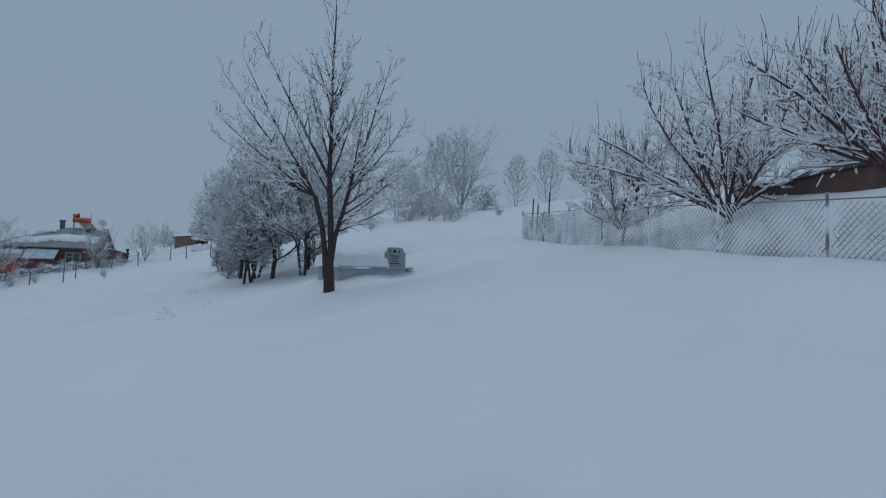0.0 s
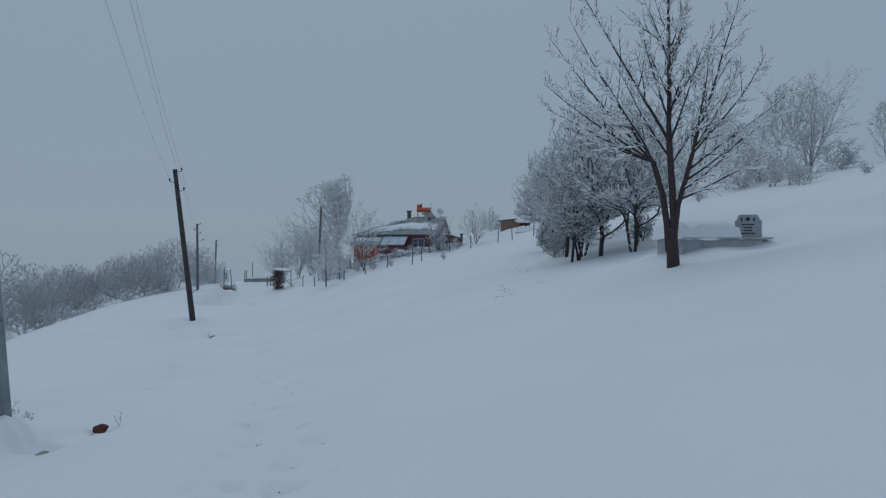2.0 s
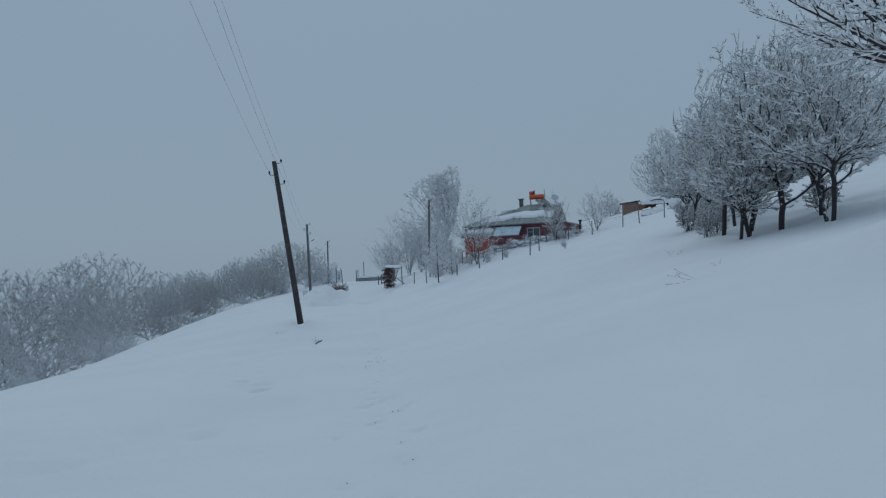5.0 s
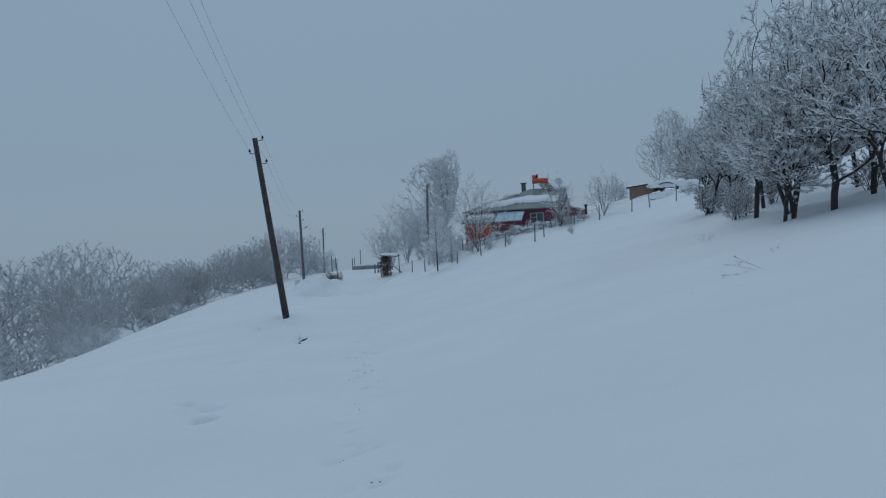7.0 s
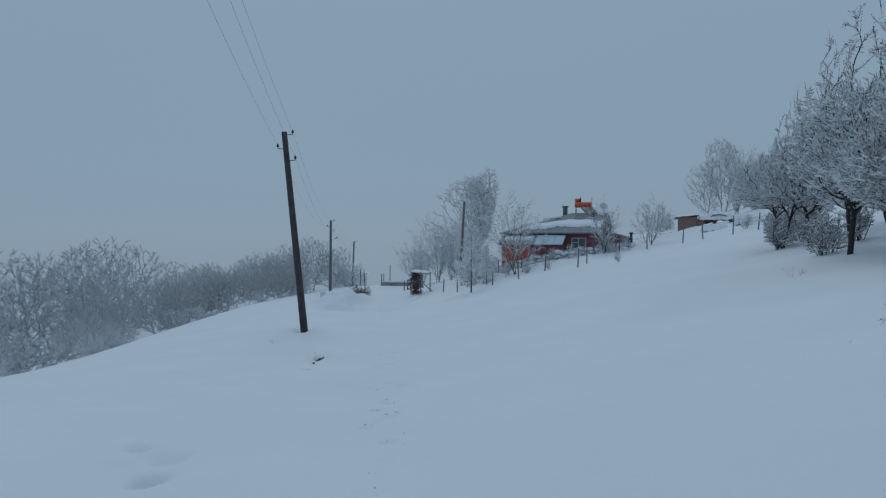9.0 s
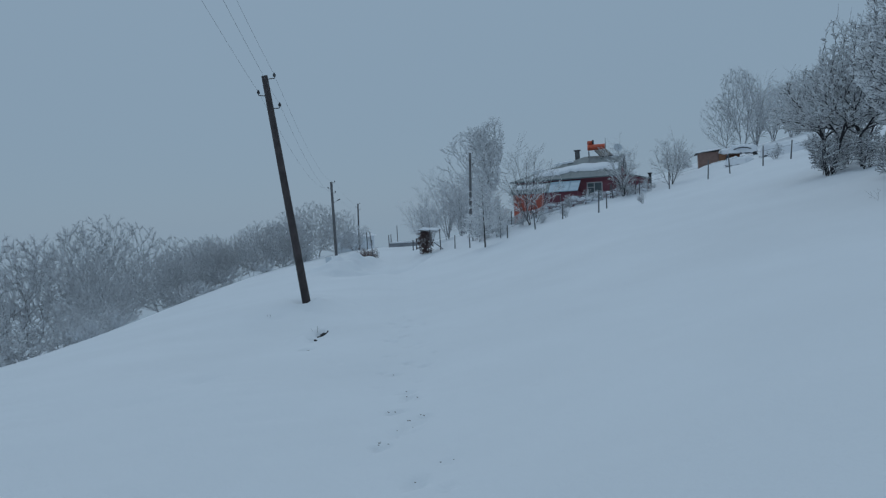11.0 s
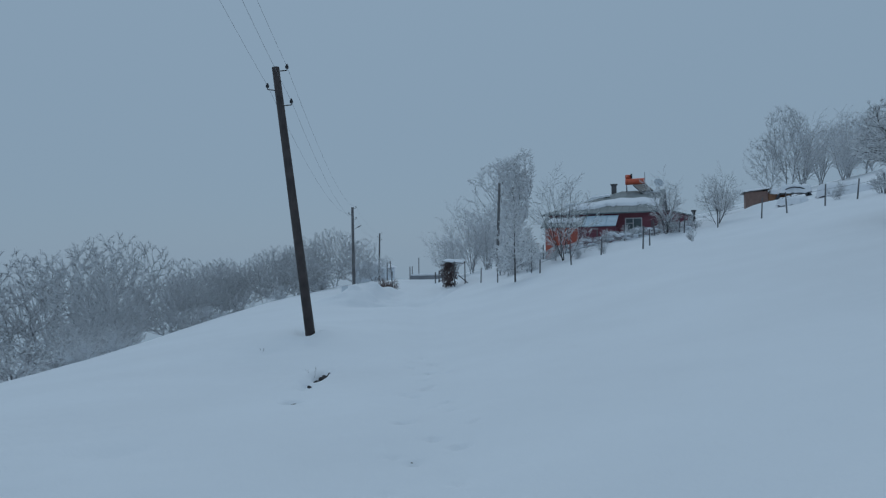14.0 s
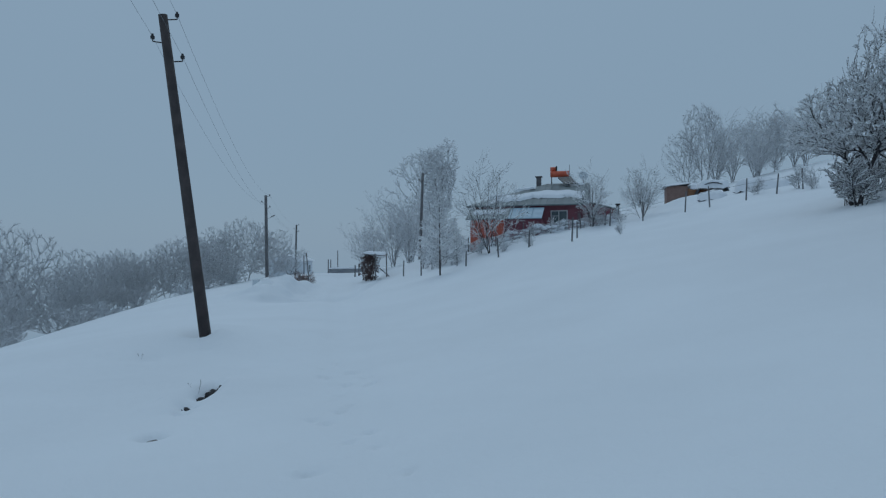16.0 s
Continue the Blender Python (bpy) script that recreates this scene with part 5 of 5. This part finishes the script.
# ---- sheds on the slope beside the house ----
def hut():
    p = at(62.8, -24.75, 0.15)
    m = Matrix.Translation((p.x, p.y, p.z - 0.42)) @ pose(0, 0, 0, 0, 0, 28)
    root = empty("shed", m, "low brown board shed with snow on its roof", "shed")
    part("wall", box(bmesh.new(), (1.5, 2.0, 1.4), Matrix.Translation((-0.5, 1.0, 0.70)), 0.02), BRICK_WALL, root, "reddish brown wall")
    part("lean_to", box(bmesh.new(), (1.5, 1.6, 1.22), Matrix.Translation((1.02, 0.9, 0.61))), TAN_BOARD, root, "tan plank lean-to")
    part("roof", sheet(bmesh.new(), [(-1.5, -0.15, 1.36), (0.4, -0.15, 1.58), (0.4, 2.4, 1.58), (-1.5, 2.4, 1.36)], 0.05), GREY_WOOD, root)
    snow_pad("roof_snow", 1.9, 2.5, 0.16, root, Matrix.Translation((-0.55, 1.1, 1.50)) @ pose(0, 0, 0, 0, -6, 0), 2)
    snow_pad("roof_snow", 1.5, 1.8, 0.42, root, Matrix.Translation((1.1, 0.95, 1.22)), 4)
    return root


hut()
p = at(61.0, -26.0)
tarp = empty("covered_pile", Matrix.Translation((p.x, p.y, p.z - 0.1)) @ pose(0, 0, 0, 0, 0, 28), "arched dark tarpaulin cover under a heap of snow", "tarpaulin")
verts, faces = [], []
for i in range(13):
    a = math.pi * i / 12
    for y in (0.0, 1.8):
        for rr in (1.15, 1.06):
            verts.append((rr * math.cos(a), y, 0.85 * rr * math.sin(a)))
for i in range(12):
    b = i * 4
    faces += [(b, b + 4, b + 6, b + 2), (b + 1, b + 3, b + 7, b + 5), (b, b + 1, b + 5, b + 4), (b + 2, b + 6, b + 7, b + 3)]
mesh_part("cover", mesh_from("cover", verts, faces, DARK_TARP), tarp)
snow_pad("snow_heap", 2.1, 2.0, 0.62, tarp, Matrix.Translation((0.05, 0.9, 0.62)), 6)
for k, (s, n, l, h) in enumerate(((57.0, -26.8, 2.6, 0.9), (58.5, -24.5, 1.6, 0.6), (54.5, -26.2, 2.0, 0.7))):
    p = at(s, n)
    heap = snow_pad("snow_mound", l, 1.8, h, None, Matrix.Translation((p.x, p.y, p.z - 0.1)), 8 + k)
    tagged(heap, "rounded heap of snow over a woodpile", "snow heap", "snow heaps on the slope")

# ---- posts of the wire fence along the yard ----
posts = ((48.0, -11.0, 1.15, 3), (49.6, -7.7, 0.95, -4), (50.6, -6.2, 0.8, 2), (53.3, -19.7, 1.2, 3), (52.2, -20.6, 1.2, -3), (50.9, -22.0, 1.2, 2), (50.0, -23.2, 1.1, 5),
         (49.0, -24.0, 1.1, -2), (54.4, -17.6, 1.1, 0), (55.3, -15.9, 1.0, 4), (56.0, -14.3, 1.0, -3), (51.8, -12.6, 0.9, 0), (50.8, -9.6, 0.9, 4), (54.0, -4.2, 0.9, 0), (57.0, -3.4, 1.0, 3))
feet = []
yard = empty("yard_fence", Matrix(), "thin weathered posts with wire in the snow", "fence")
for s, n, h, lean in posts:
    p = at(s, n)
    d = Vector((math.sin(radians(lean)), 0, math.cos(radians(lean))))
    bm = rod(bmesh.new(), p - d * 0.3, p + d * h, 0.045, 0.035, 7)
    part("post", bm, GREY_WOOD, yard)
    feet.append(p + d * h * 0.75)
for a, b in ((0, 12), (12, 1), (1, 2), (3, 4), (4, 5), (5, 6), (6, 7), (3, 8), (8, 9), (9, 10)):
    part("fence_wire", rod(bmesh.new(), feet[a], feet[b], 0.008, 0.008, 4), WIRE, yard)


# netting before the house, sagging under clotted snow
def netting():
    root = empty("netting_fence", Matrix(), "sagging wire netting clotted with snow before the house", "fence")
    r = random.Random(33)
    a, b = (57.2, -6.6), (56.2, -16.8)
    count, H = 6, 0.75

    def place(f, v):
        s, n = a[0] + (b[0] - a[0]) * f, a[1] + (b[1] - a[1]) * f
        sag = 0.18 * abs(math.sin(math.pi * f * count)) * v / H
        return at(s + 0.10 * math.sin(f * 40) + 0.3 * v * math.sin(f * 9), n, v - sag - 0.03)

    for k in range(count):
        segs = []
        cells = 15
        for i in range(cells):
            for j in range(7):
                f0, f1 = (k + i / cells) / count, (k + (i + 1) / cells) / count
                v0, v1 = H * j / 7, H * (j + 1) / 7
                for p, q in (((f0, v0), (f1, v1)), ((f0, v1), (f1, v0))):
                    rr = r.uniform(0.010, 0.030)
                    segs.append((*place(*p), *place(*q), rr, rr * r.uniform(0.5, 1.0)))
        v_, f_ = tubes(segs, 5)
        mesh_part("net_panel", fast_mesh("net_panel", v_, f_, TWIG_GROVE_FENCE), root, "wire netting with snow caught in it")
        p = place((k + 0.5) / count, 0)
        part("post", rod(bmesh.new(), p - Vector((0, 0, 0.3)), p + Vector((0.02, 0, 1.0)), 0.04, 0.035, 6), GREY_WOOD, root)
    for k in range(70):
        p = place(r.random(), r.uniform(0.0, 0.66))
        bm = bmesh.new()
        bmesh.ops.create_icosphere(bm, subdivisions=2, radius=1.0)
        for q in bm.verts:
            q.co *= 1 + 0.3 * noise.noise(q.co * 1.5 + Vector((k * 3.0, 0, 0)))
        sz = r.uniform(0.06, 0.15)
        bmesh.ops.transform(bm, verts=bm.verts, matrix=Matrix.Translation(p) @ Matrix.Diagonal((sz * 1.3, sz * 1.3, sz * 0.7, 1)))
        part("snow_clot", bm, SNOW_TREE, root, smooth=True)


netting()


# ---- where the path meets the road ----
def arbor():
    p = at(60.2, -1.6)
    root = empty("arbor", Matrix.Translation(p), "brown dry climber on posts under a snowy board roof", "arbor")
    for x, y in ((-0.55, 0.3), (0.62, -0.30), (0.75, 0.55)):
        part("post", rod(bmesh.new(), (x, y, -0.3), (x, y, 1.75), 0.045, 0.035, 7), GREY_WOOD, root)
    part("brace", rod(bmesh.new(), (1.15, 0.75, 0.05), (0.45, 0.2, 0.8), 0.035, 0.03, 6), GREY_WOOD, root)
    part("board", box(bmesh.new(), (1.45, 1.1, 0.06), Matrix.Translation((0.15, 0.1, 1.72)) @ pose(0, 0, 0, 4, 5, 38)), GREY_WOOD, root)
    snow_pad("snow_layer", 1.45, 1.1, 0.14, root, Matrix.Translation((0.15, 0.1, 1.75)) @ pose(0, 0, 0, 4, 5, 38), 5)
    g = Grower(120, 2, (5, 3, 0), (0.55, 0.5, 0), ((25, 80), (25, 80), (0, 0)), (-0.16, -0.08, -0.05), (0.12, 0.18, 0.2), (6, 3, 2), 0.5)
    for k in range(330):
        a, h = g.rng.uniform(0, 6.28), g.rng.uniform(0.1, 1.65)
        w = 0.52 * math.sqrt(g.rng.random()) * math.sqrt(max(0.0, 1 - ((h - 0.9) / 0.95) ** 2))
        d = Vector((g.rng.uniform(-1, 1), g.rng.uniform(-1, 1), g.rng.uniform(-0.3, 0.5))).normalized()
        g.grow(Vector((-0.25 + w * math.cos(a), -0.05 + w * math.sin(a), h)), d, g.rng.uniform(0.16, 0.32), 0.015, 0)
    bars = np.asarray(g.bars)[:, :8]
    bars[:, 6:8] = np.maximum(bars[:, 6:8], 0.011)
    v, f = tubes(bars, 3)
    tagged(mesh_part("climber", fast_mesh("climber", v, f, DRY_BROWN), root, "dense tangle of dry brown stems"), kind="stuff")
    return root


DRY_BROWN = surface("dry_brown_stems", (0.12, 0.080, 0.076), (0.22, 0.150, 0.138), 12.0, 0.9)
arbor()


PALE_BLOCK = surface("grey_concrete_block", (0.26, 0.27, 0.29), (0.36, 0.37, 0.39), 2.0, 0.9)


def plank_things():
    p = at(60.6, 2.5)
    bm = rod(bmesh.new(), p - Vector((0, 0, 0.3)), p + Vector((-0.12, -0.14, 2.2)), 0.04, 0.035, 7)
    tagged(part("stake", bm, GREY_WOOD), "slanting weathered wooden stake beside the road", "post", "stakes by the road")
    for s, n, h in ((14.2, -17.9, 1.2), (13.5, -17.3, 1.0), (12.6, -16.75, 1.35)):
        p = at(s, n)
        bm = rod(bmesh.new(), p - Vector((0, 0, 0.3)), p + Vector((0.04, 0.02, h)), 0.028, 0.022, 7)
        tagged(part("stake", bm, BARK_GROVE), "dark wooden stake at the end of the fence", "post", "stakes at the fence end")
    for s, n, h in ((68.5, -0.4, 0.9), (68.2, -0.7, 1.0), (84.4, 2.4, 1.4), (95.0, 2.6, 1.6), (96.0, 1.8, 2.7), (84.0, 4.8, 1.9)):
        p = at(s, n)
        bm = rod(bmesh.new(), p - Vector((0, 0, 0.3)), p + Vector((0.05, 0, h)), 0.06, 0.05, 7)
        tagged(part("stake", bm, GREY_WOOD), "weathered wooden stake standing beside the road", "post", "stakes by the road")
    p = at(58.0, 5.5)
    bm = box(bmesh.new(), (0.45, 0.06, 0.7), Matrix.Translation(p + Vector((0, 0, 0.45))) @ pose(0, 0, 0, 0, 0, 35), 0.01)
    tagged(part("board", bm, FAR_WALL), "pale upright board half sunk in snow", "board")
    p = at(86, 0.6)
    root = empty("low_wall", Matrix.Translation(p) @ pose(0, 0, 0, 0, 0, 42), "low grey wall across the far road with snow", "wall")
    part("wall", box(bmesh.new(), (3.6, 0.4, 0.7), Matrix.Translation((0, 0, 0.10)), 0.03), PALE_BLOCK, root)
    snow_pad("snow_cap", 3.7, 0.6, 0.16, root, Matrix.Translation((0, 0, 0.45)), 9)


plank_things()
first = None
for s, n, sc in ((61.0, 3.1, 0.8), (62.0, 2.6, 0.7), (62.6, 3.4, 0.8), (61.6, 3.9, 0.7)):
    m = stand(s, n, turns.uniform(0, 360), sc, 0.0)
    if first:
        first = again(first, m)
    else:
        first = empty("hedge", m, "low hedge of brown withered stems in a snow bank", "hedge", "hedge plants by the road")
        hb = shrub(131, 1.4, 16, 0.9)
        v, f = tubes(np.asarray(hb)[:, :8] * np.array([1, 1, 1, 1, 1, 1, 1.3, 1.3]), 4)
        tagged(mesh_part("stem", fast_mesh("stem", v, f, DRY_BROWN), first), kind="stuff")


def far_house(s, n, w, d, h, turn):
    p = at(s, n)
    root = empty("far_house", Matrix.Translation(p) @ pose(0, 0, 0, 0, 0, turn), "pale village house with snowy roof far off in fog", "house")
    part("wall", box(bmesh.new(), (w, d, h + 1), Matrix.Translation((0, 0, h / 2 - 0.5))), FAR_WALL, root)
    bm = prism(bmesh.new(), [(-w / 2 - 0.4, h), (w / 2 + 0.4, h), (0, h + w * 0.22)], d + 0.8, Matrix.Translation((0, -d / 2 - 0.4, 0)))
    part("roof", bm, SNOW_TREE, root)
    for k in (-1, 1):
        part("window", box(bmesh.new(), (0.06, 0.9, 1.0), Matrix.Translation((k * (w / 2 + 0.01), 0.4 * d * 0.5 * k, h * 0.55))), PANE, root)
    return root


far_house(118, 9.5, 5, 6, 2.6, 40)

# ---- the barn wall behind the orchard ----
foot, other = at(5.55, -13.9), at(2.7, -11.75)
slope = math.atan2(other.y - foot.y, other.x - foot.x)
barn = empty("barn", Matrix.Translation((foot.x, foot.y, foot.z - 1.04)) @ Matrix.Rotation(slope, 4, "Z"), "low brown mud-brick barn under snow", "barn")
part("wall", box(bmesh.new(), (3.7, 2.6, 1.22), Matrix.Translation((1.85, 1.3, 0.61)), 0.03), BROWN_WALL, barn)
part("roof", box(bmesh.new(), (3.9, 2.8, 0.05), Matrix.Translation((1.85, 1.3, 1.25)), 0.01), GREY_WOOD, barn)
snow_pad("roof_snow", 3.9, 2.8, 0.16, barn, Matrix.Translation((1.85, 1.3, 1.27)), 3)


# ---- small things in the snow by the walk ----
def leafy_bush():
    p = at(9.7, 2.75)
    root = empty("leafy_bush", Matrix.Translation(p), "small bush with withered brown leaves under snow", "bush")
    g = Grower(140, 2, (6, 5, 0), (0.5, 0.5, 0), ((25, 65), (25, 65), (0, 0)), (-0.03, -0.02, -0.02), (0.10, 0.14, 0.16), (5, 4, 3), 0.4)
    for k in range(16):
        a = k * 2.4
        w = g.rng.uniform(0.05, 0.30) if k % 4 else g.rng.uniform(0.35, 0.65)
        g.grow(Vector((0, 0, -0.1)), Vector((math.cos(a) * w, math.sin(a) * w, 0.9)).normalized(), g.rng.uniform(0.50, 0.78) * (1.0 if w < 0.45 else 0.5), 0.008, 0)
    v, f = tubes(np.asarray(g.bars)[:, :8], 4)
    tagged(mesh_part("stem", fast_mesh("stem", v, f, TWIG_BARE), root), kind="stuff")
    r = random.Random(8)
    tips = [b for b in g.bars if b[8] >= 1]
    verts, faces = [], []
    spots = [Vector(b[3:6]) + Vector((r.uniform(-0.03, 0.03), r.uniform(-0.03, 0.03), r.uniform(-0.03, 0.02))) for b in r.choices(tips, k=220)]
    # bunches that hang out from under the snow
    for k in range(14):
        a, h = 2.4 * k + r.uniform(-0.4, 0.4), r.uniform(0.05, 0.62)
        rr = (0.52 - 0.34 * h) * r.uniform(0.9, 1.1)
        spots += [Vector((rr * math.cos(a) + r.gauss(0, 0.045), rr * math.sin(a) + r.gauss(0, 0.045), h + r.gauss(0, 0.05))) for _ in range(20)]
    for c in spots:
        m = Matrix.Translation(c) @ pose(0, 0, 0, r.uniform(-70, 70), r.uniform(-70, 70), r.uniform(0, 360))
        l, w = r.uniform(0.032, 0.062), r.uniform(0.013, 0.024)
        i = len(verts)
        for u, q, z in ((0, 0, 0), (l * 0.4, w, 0.008), (l, 0, -0.012), (l * 0.4, -w, 0.008), (l * 0.5, 0, -0.008)):
            verts.append(m @ Vector((u, q, z)))
        faces += [(i, i + 4, i + 1), (i + 1, i + 4, i + 2), (i, i + 3, i + 4), (i + 3, i + 2, i + 4)]
    tagged(mesh_part("leaf", mesh_from("leaf", verts, faces, DEAD_LEAF), root, "curled brown dead leaves"), kind="stuff")
    for k in range(46):
        h = r.uniform(0.02, 0.98)
        a, rr = r.uniform(0, 6.28), (0.46 - 0.30 * h) * r.uniform(0.35, 1.0)
        bm = bmesh.new()
        bmesh.ops.create_icosphere(bm, subdivisions=2, radius=1.0)
        for q in bm.verts:
            q.co *= 1 + 0.55 * noise.noise(q.co * 1.5 + Vector((k * 3.0, 0, 0))) + 0.16 * noise.noise(q.co * 4 + Vector((k, 0, 0)))
        sz = r.uniform(0.055, 0.125) * (1.1 - 0.35 * h)
        bmesh.ops.transform(bm, verts=bm.verts, matrix=Matrix.Translation((rr * math.cos(a), rr * math.sin(a), h * 0.92)) @ Matrix.Diagonal((sz * 1.2, sz, sz * 0.75, 1)))
        part("snow_clump", bm, SNOW_TREE, root, smooth=True)
    return root


leafy_bush()


def lump(name, s, n, size, material, label, category, seed=1, dz=0.0, group=""):
    """An irregular stone-like piece, partly sunk in the snow."""
    bm = bmesh.new()
    bmesh.ops.create_icosphere(bm, subdivisions=3, radius=1.0)
    for q in bm.verts:
        q.co *= 1 + 0.35 * noise.noise(q.co * 1.3 + Vector((seed * 5.0, 0, 0))) + 0.1 * noise.noise(q.co * 4 + Vector((seed, 0, 0)))
    p = at(s, n, dz)
    bmesh.ops.transform(bm, verts=bm.verts, matrix=Matrix.Translation(p) @ pose(0, 0, 0, 0, 0, 140 if size[0] > 3 * size[1] else seed * 37) @ Matrix.Diagonal((*size, 1)))
    return tagged(part(name, bm, material), label, category, group)


STONE_GREY = surface("grey_stone", (0.22, 0.20, 0.19), (0.38, 0.36, 0.34), 9.0, 0.9)
lump("broken_tile", 8.05, 0.80, (0.065, 0.052, 0.05), RED_BRICK, "broken dark red clay tile lying in snow", "tile", 2, -0.04)
lump("stone", 7.06, 1.58, (0.10, 0.08, 0.07), STONE_GREY, "grey stone showing through the snow", "stone", 3, -0.17, "stones in the snow")
lump("stone", 7.10, 1.02, (0.11, 0.055, 0.045), STONE_GREY, "grey gravel stone showing through the snow", "stone", 4, -0.13, "stones in the snow")
scrap = random.Random(9)
for k in range(44):
    f = scrap.random()
    s = 26.4 + 1.4 * f if k < 36 else scrap.choice((25.9, 25.75, 25.4, 28.1)) + scrap.uniform(-0.06, 0.06)
    size = scrap.uniform(0.028, 0.062) * (1 if k < 36 else 0.6)
    n = 1.38 + 0.035 * math.sin(s * 9) + scrap.uniform(-0.05, 0.05)
    lump("dark_clod", s, n, (size * 1.2, size * scrap.uniform(0.5, 0.8), size * scrap.uniform(0.4, 0.9)), SOIL, "dark earth laid bare at a snow edge", "earth", scrap.randint(1, 90), scrap.uniform(-0.13, -0.08) if k < 36 else -0.07, "bare earth patches")
lump("stone", 23.97, 1.18, (0.055, 0.035, 0.035), STONE_GREY, "grey stone showing through the snow", "stone", 6, -0.025, "stones in the snow")
lump("dark_clod", 25.69, 1.32, (0.05, 0.022, 0.025), SOIL, "dark earth laid bare at a snow edge", "earth", 5, -0.02, "bare earth patches")
lump("dark_clod", 24.1, 1.23, (0.10, 0.06, 0.06), SOIL, "dark clod at the bottom of a hole in snow", "earth", 7, -0.09, "bare earth patches")
# this small dark clod is added for the shadow down in the hole
lump("dark_clod", 15.42, 1.06, (0.035, 0.025, 0.03), SOIL, "dark clod at the bottom of a hole in snow", "earth", 8, -0.17, "bare earth patches")


def weed(s, n, height, seed, stems=3, heads=False, flat=0.5, aim=None, label="thin dry weed stalks sticking out of the snow"):
    p = at(s, n)
    g = Grower(seed, 1, (3, 0), (0.4, 0), ((25, 55), (0, 0)), (0.02, 0.03), (0.10, 0.12), (5, 3), 0.5)
    for k in range(stems):
        a = g.rng.uniform(0, 6.28)
        g.grow(Vector((g.rng.uniform(-0.12, 0.12), g.rng.uniform(-0.12, 0.12), -0.06)), (Vector((math.cos(a) * flat, math.sin(a) * flat, 0.8)) if aim is None else Vector(aim) + Vector((math.cos(a), math.sin(a), 0.5)) * 0.13).normalized(), height * g.rng.uniform(0.6, 1.1), 0.005, 0)
    bars = np.asarray(g.bars)[:, :8]
    bars[:, 6:8] = np.maximum(bars[:, 6:8] * 0.4, 0.0015)
    root = empty("dry_weed", Matrix.Translation(p), label, "weed", "dry weeds in the snow")
    v, f = tubes(bars, 4)
    tagged(mesh_part("stalk", fast_mesh("stalk", v, f, TWIG_BARE), root), kind="stuff")
    if heads:
        bm = bmesh.new()
        for b in g.bars[::4]:
            bmesh.ops.create_icosphere(bm, subdivisions=1, radius=0.009, matrix=Matrix.Translation(b[3:6]))
        tagged(part("seed_head", bm, TWIG_BARE, root, "small round dark seed heads"), kind="stuff")


for k, (s, n, h, st, hd) in enumerate(((16.71, -5.8, 0.22, 2, True), (16.27, -6.27, 0.14, 1, False), (19.2, -8.7, 0.34, 2, False), (26.4, -11.05, 0.5, 4, False),
                                       (8.15, 0.62, 0.22, 2, False), (9.9, 2.3, 0.15, 6, False), (9.6, 2.15, 0.13, 5, False), (9.2, 1.9, 0.12, 4, False), (8.9, 1.75, 0.16, 5, False),
                                       (27.0, 1.6, 0.22, 3, False), (30.4, 3.4, 0.15, 2, False)
                                       )):
    weed(s, n, h, 200 + k, st, hd, 1.6 if hd else 0.7)

# a spray of stalks bent down over the snow
weed(16.97, -7.11, 0.62, 231, 3, True, 0.5, (-0.92, -0.20, 0.26), "long dry weed stalks with round seed heads bent over snow")

# dark specks in the tracks, standing in for the shade inside the prints
bm = bmesh.new()
crumbs = random.Random(4)
for s, n in tracks:
    for _ in range(crumbs.choice((0, 0, 0, 1, 2))):
        q = at(s + crumbs.uniform(-0.05, 0.05), n + crumbs.uniform(-0.05, 0.05), -0.055)
        bmesh.ops.create_icosphere(bm, subdivisions=1, radius=crumbs.uniform(0.004, 0.009), matrix=Matrix.Translation(q) @ Matrix.Diagonal((1.5, 1, 0.6, 1)))
tagged(part("shade_speck", bm, STONE_GREY), "small dark specks for the shade in the snow tracks", "earth", kind="stuff")
